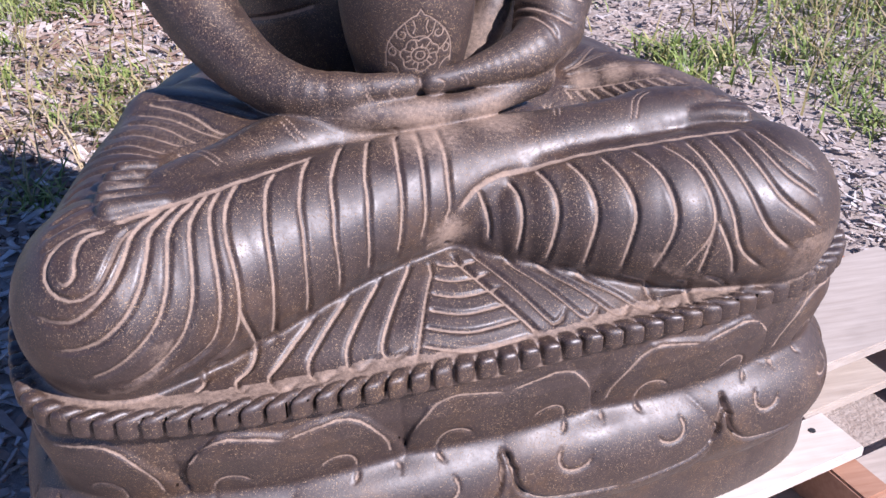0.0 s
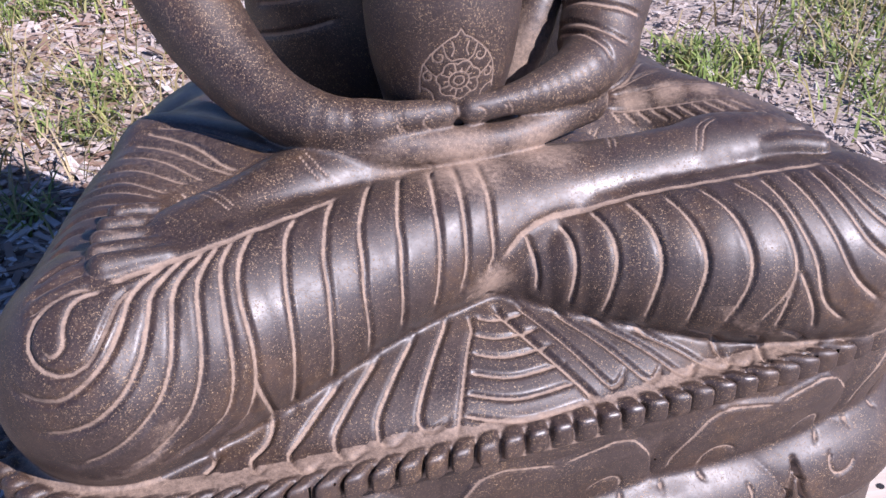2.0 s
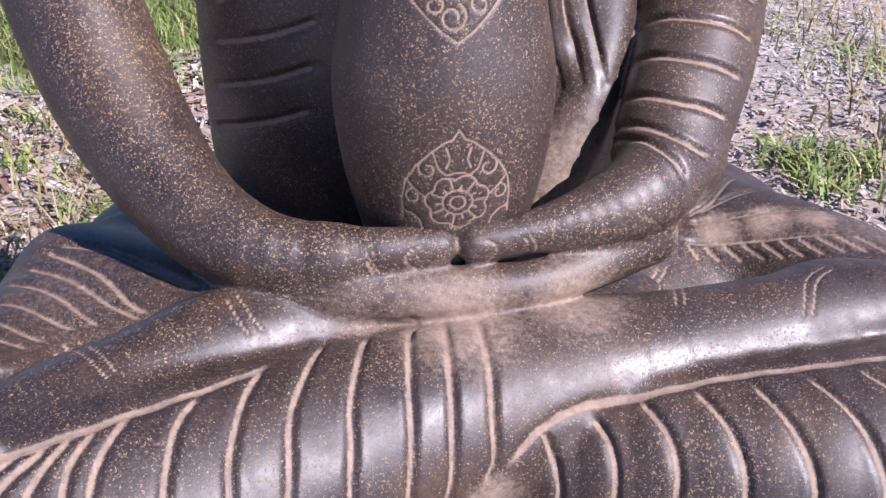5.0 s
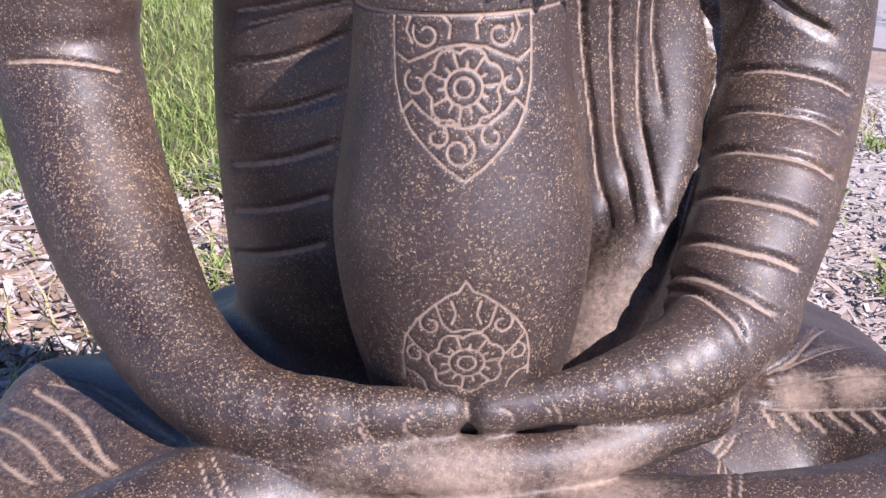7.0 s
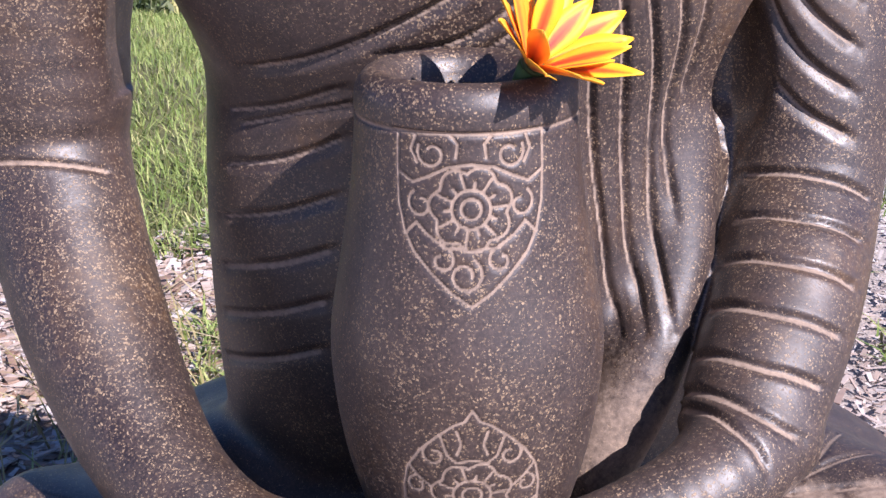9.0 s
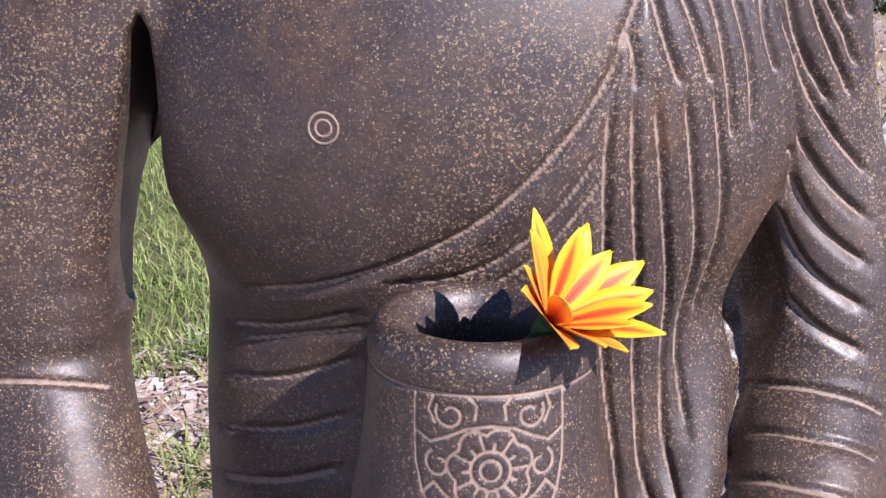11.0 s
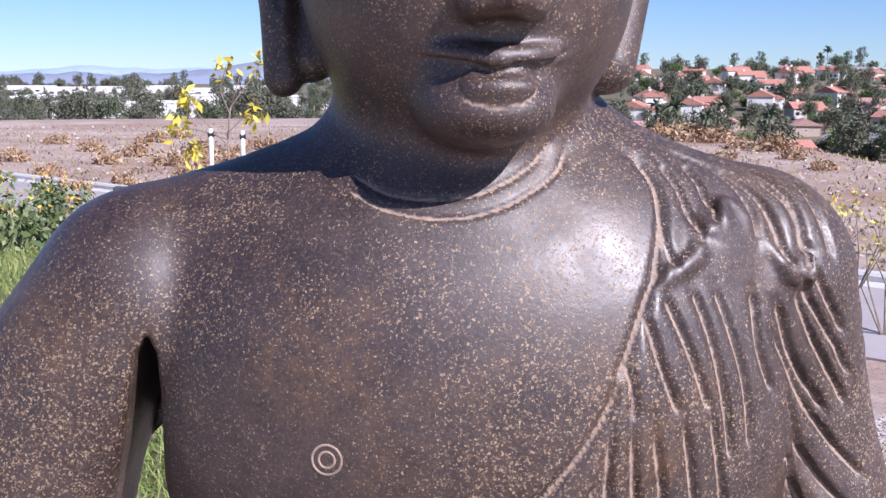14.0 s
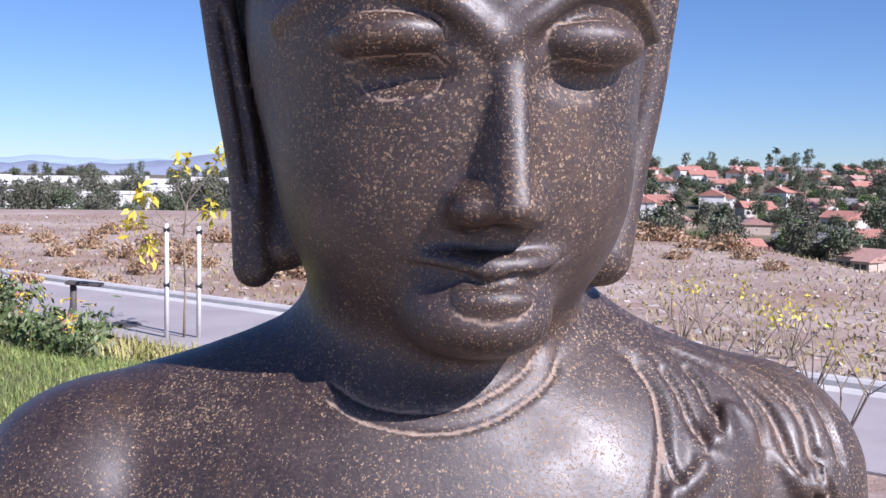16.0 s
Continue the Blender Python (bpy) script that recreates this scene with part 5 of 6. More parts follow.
spots += [(1.22, 1.56, 0.10, 60), (1.62, 1.38, 0.12, 70), (1.58, 1.12, 0.10, 70), (1.7, 1.6, 0.16, 60), (1.8, 1.95, 0.2, 90), (2.0, 2.1, 0.25, 120), (2.1, 1.7, 0.25, 120), (2.3, 2.4, 0.3, 160), (2.7, 2.0, 0.35, 180)]
pts = np.vstack([np.stack([g.normal(x, r * 0.55, k), g.normal(y, r * 0.55, k)], 1) for x, y, r, k in spots])
blades("weeds", np.column_stack([pts, ground_height(pts[:, 0], pts[:, 1])]), 0.095, 0.005, 1.1, GRASS, "small green weeds growing through the chips", "weeds", 23)
pts = np.vstack([np.stack([g.normal(x, 0.3, 120), g.normal(y, 0.35, 120)], 1) for x, y in ((2.0, 3.3), (2.6, 2.7), (3.1, 2.2), (2.4, 2.2), (1.4, 3.9), (3.0, 3.5), (-0.62, 1.75), (2.9, 1.5), (1.75, 1.75), (2.0, 1.4), (2.1, 2.3), (2.5, 1.7), (-0.75, 1.55), (-0.95, 1.75))])
blades("dry_grass", np.column_stack([pts, ground_height(pts[:, 0], pts[:, 1])]), 0.2, 0.0035, 1.2, STRAW, "dry straw-coloured grass stalks beside the bed", "grass", 24)

# ---- road, kerb and what stands along it ----
ALONG, ACROSS = Vector((0.731, -0.682, 0)), Vector((0.682, 0.731, 0))
ASPHALT = mottled("worn_asphalt", (0.33, 0.295, 0.29), (0.41, 0.37, 0.36), 0.8, fine=120, relief=0.3, depth=0.004)
CONCRETE = mottled("kerb_concrete", (0.50, 0.48, 0.46), (0.62, 0.60, 0.57), 2, fine=60)


def strip(name, material, label, category, profile):
    """A long bar beside the road from (distance across, height) corners."""
    bm = bmesh.new()
    rows = []
    for s in np.linspace(-90, 45, 40):
        rows.append([bm.verts.new(ALONG * float(s) + ACROSS * n + Vector((0, 0, z))) for n, z in profile])
    for a, b in zip(rows[:-1], rows[1:]):
        for k in range(len(profile)):
            bm.faces.new((a[k], a[(k + 1) % len(profile)], b[(k + 1) % len(profile)], b[k]))
    bmesh.ops.recalc_face_normals(bm, faces=bm.faces)
    ob = part(name, bm, material)
    return tagged(ob, label, category, kind="structure")


strip("road", ASPHALT, "worn grey asphalt road behind the lawn", "road", [(9.5, -1.3), (13.0, -1.3), (13.0, -1.075), (9.5, -1.075)])
strip("gutter", CONCRETE, "pale concrete gutter along the road", "gutter", [(13.004, -1.3), (13.35, -1.3), (13.35, -1.068), (13.004, -1.08)])
strip("kerb", CONCRETE, "pale concrete kerb along the road", "kerb", [(13.354, -1.3), (13.55, -1.3), (13.55, -0.96), (13.39, -0.96), (13.354, -1.0)])
IRON = mottled("cast_iron", (0.07, 0.06, 0.055), (0.12, 0.10, 0.09), 20, 0.6)
cover = thing("manhole_cover", "dark round cast iron manhole cover in the road", "manhole cover", (-3.9, 17.7, -1.075))
bm = bmesh.new()
rod(bm, (0, 0, 0), (0, 0, 0.008), 0.32, sides=28)
part("lid", bm, IRON, cover)
bm = bmesh.new()
for k in range(28):
    a, b = 2 * math.pi * k / 28, 2 * math.pi * (k + 1) / 28
    rod(bm, (0.345 * math.cos(a), 0.345 * math.sin(a), 0.004), (0.345 * math.cos(b), 0.345 * math.sin(b), 0.004), 0.012, sides=5)
part("frame_ring", bm, IRON, cover)

WHITE_POST = mottled("lodgepole_stake", (0.62, 0.60, 0.57), (0.75, 0.73, 0.70), 9, 0.7)
BARK = mottled("young_bark", (0.20, 0.15, 0.11), (0.30, 0.24, 0.19), 30, 0.85)
RUBBER = mottled("black_rubber", (0.02, 0.02, 0.02), (0.04, 0.04, 0.04), 30, 0.6)
YELLOW_LEAF = island_material("yellow_leaves", [(0.0, (0.62, 0.45, 0.03)), (0.6, (0.75, 0.60, 0.06)), (1.0, (0.55, 0.55, 0.10))], 0.6, 8)


def leaf_cloud(bm, centre, spread, count, size, g):
    """Small pointed leaves hanging about a place."""
    for _ in range(count):
        p = Vector(centre) + Vector(g.normal(0, 1, 3)) * spread
        d = Vector((g.normal(), g.normal(), g.normal() - 0.6)).normalized()
        s = d.cross(Vector(g.normal(0, 1, 3))).normalized()
        L = size * g.uniform(0.7, 1.3)
        bm.faces.new([bm.verts.new(p), bm.verts.new(p + d * L * 0.5 + s * L * 0.2), bm.verts.new(p + d * L), bm.verts.new(p + d * L * 0.5 - s * L * 0.2)])


def stake(x, y, z, top):
    ob = thing("tree_stake", "white round timber stake holding the young tree", "stake", (x, y, z), "tree stakes")
    bm = bmesh.new()
    rod(bm, (0, 0, -0.1), (0, 0, top - z), 0.038, 0.034, 10)
    part("pole", bm, WHITE_POST, ob, smooth=True)
    for h in (top - z - 0.10, (top - z) * 0.46):
        bm = bmesh.new()
        rod(bm, (-0.045, 0, h), (0.045, 0, h + 0.01), 0.042, 0.042, 10)
        part("tie", bm, RUBBER, ob, "black rubber tie")
    return ob


stake(-2.92, 16.42, -1.08, 0.69)
stake(-2.43, 16.42, -1.08, 0.66)
sapling = thing("young_tree", "slender young street tree with sparse yellow leaves between stakes", "tree", (-2.66, 16.45, -1.08))
bm = bmesh.new()
trunk = [Vector(p) for p in ((0, 0, -0.1), (0.02, 0, 0.8), (-0.01, 0.01, 1.6), (0.05, 0, 2.1), (0.20, 0, 2.55))]
for k, (a, b) in enumerate(zip(trunk[:-1], trunk[1:])):
    rod(bm, a, b, 0.022 - 0.004 * k, 0.018 - 0.004 * k, 7)
part("trunk", bm, BARK, sapling, smooth=True)
g = rng(31)
for a, b, c in (((0, 0, 1.5), (-0.42, 0, 1.95), (-0.62, 0, 2.25)), ((0, 0, 1.6), (-0.5, 0.1, 1.75), (-0.85, 0.1, 1.78)), ((0.03, 0, 2.0), (-0.1, 0, 2.35), (0.0, 0, 2.75)), ((0.05, 0, 2.1), (0.35, 0, 2.5), (0.55, 0.1, 2.85)), ((0, 0, 1.7), (0.25, 0, 1.95), (0.42, 0, 2.0)), ((-0.02, 0, 1.45), (-0.3, 0, 1.5), (-0.6, 0.05, 1.42))):
    bm = bmesh.new()
    rod(bm, a, b, 0.011, 0.008, 6)
    rod(bm, b, c, 0.008, 0.004, 6)
    limb = part("limb", bm, BARK, sapling)
    bm = bmesh.new()
    leaf_cloud(bm, c, 0.085, 24, 0.18, g)
    leaf_cloud(bm, [(p + q) / 2 for p, q in zip(b, c)], 0.05, 7, 0.11, g)
    part("leaves", bm, YELLOW_LEAF, limb, "drooping yellow leaves")["kind"] = "stuff"

bollard = thing("bollard_light", "dark metal path light on a short post beside the road", "path light", (-4.6, 17.5, -1.08))
bm = bmesh.new()
rod(bm, (0, 0, -0.05), (0, 0, 0.70), 0.055, 0.055, 12)
part("post", bm, IRON, bollard, smooth=True)
bm = bmesh.new()
box(bm, (-0.16, -0.12, 0.70), (0.42, 0.12, 0.755), Matrix.Rotation(radians(4), 4, "Y"), 0.01)
part("head", bm, IRON, bollard)

# ---- planting between the lawn and the road ----
SHRUB = island_material("bed_foliage", [(0.0, (0.07, 0.11, 0.03)), (0.5, (0.14, 0.19, 0.06)), (1.0, (0.30, 0.33, 0.18))], 0.7, 3)
FLOWERS = island_material("bed_blooms", [(0.0, (0.80, 0.50, 0.03)), (0.6, (0.80, 0.62, 0.08)), (0.75, (0.55, 0.22, 0.18)), (1.0, (0.50, 0.28, 0.30))], 0.7, 3)


def bed_plant(x, y, r, h, seed, bloom=12):
    g = rng(seed)
    z = ground_z(x, y)
    ob = thing("bed_plant", "leafy green bedding plant with yellow and dull pink blooms", "plant", (x, y, z), "bedding plants")
    bm = bmesh.new()
    for _ in range(14):
        a, q = g.uniform(0, 2 * math.pi), g.uniform(0.2, 1) * r
        rod(bm, (q * 0.3 * math.cos(a), q * 0.3 * math.sin(a), -0.02), (q * math.cos(a), q * math.sin(a), h * g.uniform(0.6, 1.0)), 0.008, 0.004, 4)
    part("stem", bm, SHRUB, ob)
    bm = bmesh.new()
    for _ in range(26):
        a, q = g.uniform(0, 2 * math.pi), g.uniform(0, 1) * r
        leaf_cloud(bm, (q * math.cos(a), q * math.sin(a), h * g.uniform(0.15, 0.95)), 0.07, 14, 0.12, g)
    part("leaves", bm, SHRUB, ob)["kind"] = "stuff"
    bm = bmesh.new()
    for _ in range(bloom):
        a, q = g.uniform(0, 2 * math.pi), g.uniform(0, 1) * r
        leaf_cloud(bm, (q * math.cos(a), q * math.sin(a), h * g.uniform(0.75, 1.2)), 0.02, 7, 0.055, g)
    part("bloom", bm, FLOWERS, ob, "small yellow and pink blooms")["kind"] = "stuff"


for k, (x, y, r, h) in enumerate(((-4.5, 11.6, 0.5, 0.55), (-3.6, 11.2, 0.45, 0.5), (-5.3, 13.0, 0.5, 0.75), (-4.3, 13.4, 0.45, 0.7), (-3.3, 12.6, 0.35, 0.5), (-5.0, 10.4, 0.6, 0.5), (-3.9, 9.8, 0.5, 0.4), (-2.9, 10.6, 0.4, 0.4), (-5.9, 12.2, 0.5, 0.6), (-4.9, 14.6, 0.3, 0.8))):
    bed_plant(x, y, r, h, 40 + k, 16 if k in (2, 3, 9) else 7)
YELLOW_GRASS = island_material("yellow_grass", [(0.0, (0.24, 0.24, 0.06)), (0.5, (0.40, 0.37, 0.12)), (1.0, (0.52, 0.46, 0.20))], 0.7, 3)
g = rng(51)
n = 9000
px, py = g.uniform(-7.5, 2.0, n), g.uniform(7.5, 17.5, n)
ok = (across(px, py) > 6.8) & (across(px, py) < 9.45)
px, py = px[ok], py[ok]
blades("verge_grass", np.stack([px, py, ground_height(px, py)], 1), 0.28, 0.012, 0.8, YELLOW_GRASS, "yellowing grass along the road", "grass", 52)

# ---- the dry field: tufts, stones and orange bushes ----
RUST = island_material("rust_scrub", [(0.0, (0.32, 0.19, 0.10)), (0.5, (0.45, 0.29, 0.16)), (1.0, (0.56, 0.42, 0.28))], 0.9, 2)
PALE = island_material("pale_clods", [(0.0, (0.34, 0.26, 0.21)), (0.6, (0.52, 0.45, 0.38)), (1.0, (0.66, 0.60, 0.53))], 0.9, 4)


def field_places(n, seed, r0, r1, az0, az1, power=1.0):
    g = rng(seed)
    r = r0 + (r1 - r0) * g.random(n) ** power
    a = np.radians(g.uniform(az0, az1, n))
    x, y = EYE_X + r * np.sin(a), EYE_Y + r * np.cos(a)
    ok = across(x, y) > 14
    return x[ok], y[ok]


x, y = field_places(2600, 61, 14, 60, -24, 36, 1.6)
n = len(x)
g = rng(62)
size = np.stack([g.uniform(0.06, 0.24, n), g.uniform(0.05, 0.16, n), g.uniform(0.02, 0.07, n)], 1)
scatter_boxes("field_clods", np.stack([x, y, ground_height(x, y)], 1), size, np.stack([g.normal(0, 0.3, n), g.uniform(0, 6.3, n)], 1), PALE, "pale clods and stones strewn over the dry field", "stones")
x, y = field_places(14000, 63, 14, 62, -24, 36, 1.4)
blades("field_stubble", np.stack([x, y, ground_height(x, y)], 1), 0.17, 0.02, 1.5, STRAW, "dry stubble and dead weeds on the field", "stubble", 64)


def rust_bush(x, y, r, seed):
    g = rng(seed)
    ob = thing("dry_bush", "rust-coloured dry bush on the brown field", "bush", (x, y, ground_z(x, y)), "dry bushes")
    bm = bmesh.new()
    for _ in range(10):
        a = g.uniform(0, 6.3)
        rod(bm, (0, 0, -0.05), (0.7 * r * math.cos(a), 0.7 * r * math.sin(a), r * g.uniform(0.5, 0.9)), 0.02, 0.008, 4)
    part("stem", bm, RUST, ob)
    bm = bmesh.new()
    for _ in range(40):
        a, q = g.uniform(0, 6.3), r * math.sqrt(g.random())
        leaf_cloud(bm, (q * math.cos(a), q * math.sin(a), r * g.uniform(0.1, 0.75) * math.sqrt(max(0.1, 1.15 - (q / r) ** 2))), 0.10 * r, 9, 0.28 * r, g)
    part("foliage", bm, RUST, ob)["kind"] = "stuff"


for k, (az, r, s) in enumerate(((-14.6, 34, 0.5), (-13.0, 37, 0.6), (-11.6, 33, 0.55), (-10.0, 38, 0.65), (-9.2, 31, 0.7), (-8.0, 36, 0.5), (-10.6, 28, 0.5), (-12.4, 45, 0.6), (-6.8, 40, 0.6), (15.2, 47, 0.9), (16.6, 46, 0.8), (18.0, 42, 0.6), (14.0, 50, 0.8), (19.5, 41, 0.8), (-2.5, 27, 0.7), (20.5, 37, 0.5), (-17.5, 30, 0.4), (-16.2, 26, 0.35), (-15.4, 40, 0.5), (-19.0, 36, 0.5), (-13.8, 27, 0.4), (-12.0, 25, 0.3), (-17.0, 45, 0.5), (-11.0, 48, 0.5), (-7.4, 30, 0.35), (17.2, 36, 0.45), (22.0, 33, 0.4), (13.2, 40, 0.5))):
    rust_bush(EYE_X + r * math.sin(radians(az)), EYE_Y + r * math.cos(radians(az)), s, 70 + k)


def thin_shrub(x, y, h, seed):
    """A bare twiggy shrub with some yellow leaves, on the near slope."""
    g = rng(seed)
    ob = thing("yellow_shrub", "twiggy bare shrub with a few yellow leaves", "shrub", (x, y, ground_z(x, y)), "yellow shrubs")
    bm = bmesh.new()
    tips = []
    for _ in range(9):
        a = g.uniform(0, 6.3)
        m = Vector((0.25 * h * math.cos(a), 0.25 * h * math.sin(a), 0.5 * h))
        t = m + Vector((0.25 * h * g.normal(), 0.25 * h * g.normal(), 0.45 * h))
        rod(bm, (0, 0, -0.05), m, 0.012, 0.008, 5)
        rod(bm, m, t, 0.008, 0.003, 5)
        tips.append(t)
    part("branchwork", bm, BARK, ob)
    bm = bmesh.new()
    for t in tips[:6]:
        leaf_cloud(bm, t, 0.08, 7, 0.08, g)
    part("leaves", bm, YELLOW_LEAF, ob)["kind"] = "stuff"


for k, (az, r, h) in enumerate(((19.4, 15.5, 1.2), (21.8, 13.5, 1.0), (24.0, 14.0, 1.1), (25.5, 11.5, 1.0), (17.5, 17.5, 0.9), (23.0, 16.5, 0.8))):
    thin_shrub(EYE_X + r * math.sin(radians(az)), EYE_Y + r * math.cos(radians(az)), h, 90 + k)

# ---- far trees, houses and works ----
def leaf_tones(name, a, b, c):
    return island_material(name, [(0.0, a), (0.5, b), (1.0, c)], 0.8, 0.5)


DEEP = leaf_tones("dark_foliage", (0.075, 0.10, 0.055), (0.12, 0.15, 0.085), (0.18, 0.205, 0.12))
OLIVE = leaf_tones("olive_foliage", (0.085, 0.09, 0.06), (0.14, 0.145, 0.095), (0.20, 0.20, 0.14))
GREEN = leaf_tones("bright_foliage", (0.07, 0.12, 0.035), (0.12, 0.19, 0.05), (0.20, 0.26, 0.09))


def make_tree(h, r, foliage, seed, label, upright=1.0):
    g = rng(seed)
    ob = thing("tree", label, "tree", (0, 0, -100), "far trees")
    bm = bmesh.new()
    rod(bm, (0, 0, -1), (0.02 * h, 0, 0.55 * h), 0.035 * h, 0.018 * h, 7)
    for _ in range(6):
        a = g.uniform(0, 6.3)
        rod(bm, (0.01 * h, 0, h * g.uniform(0.25, 0.5)), (0.6 * r * math.cos(a), 0.6 * r * math.sin(a), h * g.uniform(0.55, 0.85)), 0.014 * h, 0.005 * h, 5)
    part("trunk", bm, BARK, ob)
    bm = bmesh.new()
    for _ in range(46):
        v = Vector(g.normal(0, 1, 3)).normalized() * (g.random() ** 0.4)
        c = Vector((v.x * r * 0.85, v.y * r * 0.85, h * 0.58 + v.z * h * 0.36 * upright))
        leaf_cloud(bm, c, 0.15 * r, 34, 0.19 * r, g)
    part("crown", bm, foliage, ob)["kind"] = "stuff"
    return ob


def make_palm(h, seed):
    g = rng(seed)
    ob = thing("palm_tree", "tall fan palm with a bare trunk among the houses", "palm tree", (0, 0, -100), "palms")
    bm = bmesh.new()
    rod(bm, (0, 0, -1), (0.02 * h, 0, h), 0.03 * h ** 0.5, 0.022 * h ** 0.5, 7)
    part("trunk", bm, BARK, ob)
    bm = bmesh.new()
    for _ in range(26):
        a, e = g.uniform(0, 6.3), g.uniform(-0.7, 1.2)
        d = Vector((math.cos(a) * math.cos(e), math.sin(a) * math.cos(e), math.sin(e)))
        s = d.cross(Vector((0, 0, 1))).normalized()
        b = Vector((0.02 * h, 0, h))
        L = g.uniform(1.4, 2.2)
        q = [b, b + d * L * 0.55 + s * 0.4, b + d * L + Vector((0, 0, -0.5)), b + d * L * 0.55 - s * 0.4]
        bm.faces.new([bm.verts.new(p) for p in q])
    part("crown", bm, DEEP, ob)
    return ob


KINDS = [make_tree(9, 4.2, DEEP, 101, "dark green broad tree in the valley"), make_tree(11, 4.0, OLIVE, 102, "greyish olive eucalyptus in the valley", 1.1), make_tree(7, 3.8, GREEN, 103, "bright green round garden tree"), make_tree(13, 3.0, DEEP, 104, "tall dark conifer among the houses", 1.25), make_tree(6, 4.5, OLIVE, 105, "low spreading olive-green tree")]
PALMS = [make_palm(9, 106), make_palm(15, 107)]
ROOFS = [mottled("terracotta_tiles", (0.40, 0.17, 0.12), (0.50, 0.25, 0.19), 1.2, fine=5), mottled("faded_tiles", (0.42, 0.24, 0.19), (0.52, 0.32, 0.27), 1.2, fine=5), mottled("grey_shingle", (0.22, 0.21, 0.22), (0.33, 0.31, 0.31), 1.2, fine=5)]
WALLS = [mottled("cream_stucco", (0.62, 0.55, 0.47), (0.72, 0.66, 0.58), 1, fine=20), mottled("white_stucco", (0.70, 0.68, 0.65), (0.80, 0.78, 0.75), 1, fine=20), mottled("tan_stucco", (0.48, 0.38, 0.30), (0.58, 0.48, 0.40), 1, fine=20)]
WINDOW, _, _b = shader("window_glass", 0.15)
_b.inputs["Base Color"].default_value = (0.04, 0.05, 0.06, 1)


def gable(bm, x0, x1, y0, y1, z, rise, over=0.5):
    """A pitched roof with its ridge along x and eaves that stand out."""
    x0, x1, y0, y1 = x0 - over, x1 + over, y0 - over, y1 + over
    m = (y0 + y1) / 2
    low = [bm.verts.new(p) for p in ((x0, y0, z), (x1, y0, z), (x1, y1, z), (x0, y1, z))]
    base = [bm.verts.new(v.co - Vector((0, 0, 0.2))) for v in low]
    top = [bm.verts.new((x0, m, z + rise)), bm.verts.new((x1, m, z + rise))]
    for f in ((low[0], low[1], top[1], top[0]), (low[2], low[3], top[0], top[1]), (low[1], low[2], top[1]), (low[3], low[0], top[0]), base[::-1]):
        bm.faces.new(f)
    for k in range(4):
        bm.faces.new((base[k], base[(k + 1) % 4], low[(k + 1) % 4], low[k]))


def make_house(w, d, h, rise, wall, roof, label):
    ob = thing("house", label, "house", (0, 0, -100), "houses on the hill")
    bm = bmesh.new()
    box(bm, (-w / 2, -d / 2, -4), (w / 2, d / 2, h))
    box(bm, (w * 0.1, -d / 2 - 3, -4), (w / 2 - 0.2, -d / 2 + 0.01, h * 0.8))
    part("wall", bm, wall, ob)
    bm = bmesh.new()
    gable(bm, -w / 2, w / 2, -d / 2, d / 2, h + 0.2, rise)
    gable(bm, w * 0.1, w / 2 - 0.2, -d / 2 - 3, -d / 2 + 1.5, h * 0.8 + 0.2, rise * 0.55)
    main = part("roof", bm, roof, ob)
    bm = bmesh.new()
    box(bm, (-w * 0.3, -0.5, h), (-w * 0.3 + 1.1, 0.5, h + rise + 0.9))
    part("chimney", bm, wall, main)
    for k, x in enumerate((-w * 0.38, -w * 0.2, -w * 0.02, w * 0.2, w * 0.36)):
        bm = bmesh.new()
        y = -d / 2 if k < 3 else -d / 2 - 3
        z = 0.45 * h
        box(bm, (x - 0.65, y - 0.04, z - 0.6), (x + 0.65, y + 0.03, z + 0.6))
        part("window", bm, WINDOW, ob)
    return ob


HOUSES = [make_house(12, 9, 3.2, 2.4, WALLS[0], ROOFS[0], "cream house with a red tiled roof on the hill"), make_house(14, 10, 5.4, 2.4, WALLS[1], ROOFS[0], "white two-storey house with a red tiled roof"), make_house(11, 9, 3.0, 2.0, WALLS[2], ROOFS[1], "tan house with a faded red tiled roof"), make_house(15, 9, 3.0, 1.8, WALLS[2], ROOFS[2], "tan house with a grey shingle roof"), make_house(13, 10, 5.2, 2.2, WALLS[0], ROOFS[1], "cream two-storey house with a faded tiled roof")]


def put(ob, az, r, turn=0.0, scale=1.0, dz=0.0):
    x, y = EYE_X + r * math.sin(radians(az)), EYE_Y + r * math.cos(radians(az))
    return copy_thing(ob, Matrix.Translation((x, y, ground_z(x, y) + dz)) @ Matrix.Rotation(radians(turn), 4, "Z") @ Matrix.Scale(scale, 4))


def woods(name, label, places):
    """Far trees that nobody could count, joined into one mesh: (kind, azimuth, distance, turn, scale)."""
    tones = [DEEP, OLIVE, GREEN]
    parts, slots = [], []
    for kind, az, r, turn, scale in places:
        x, y = EYE_X + r * math.sin(radians(az)), EYE_Y + r * math.cos(radians(az))
        c, q = math.cos(turn), math.sin(turn)
        v = CROWNS[kind][0] * scale
        parts.append(np.stack([c * v[:, 0] - q * v[:, 1] + x, q * v[:, 0] + c * v[:, 1] + y, v[:, 2] + ground_z(x, y)], 1))
        slots.append(np.full(len(v) // 4, tones.index(CROWNS[kind][1])))
    v = np.vstack(parts)
    ob = mesh_of(name, v, np.arange(len(v)).reshape(-1, 4), tones[0], smooth=False)
    for tone in tones[1:]:
        ob.data.materials.append(tone)
    ob.data.polygons.foreach_set("material_index", np.concatenate(slots).astype(np.int32))
    return tagged(ob, label, "trees", kind="stuff")


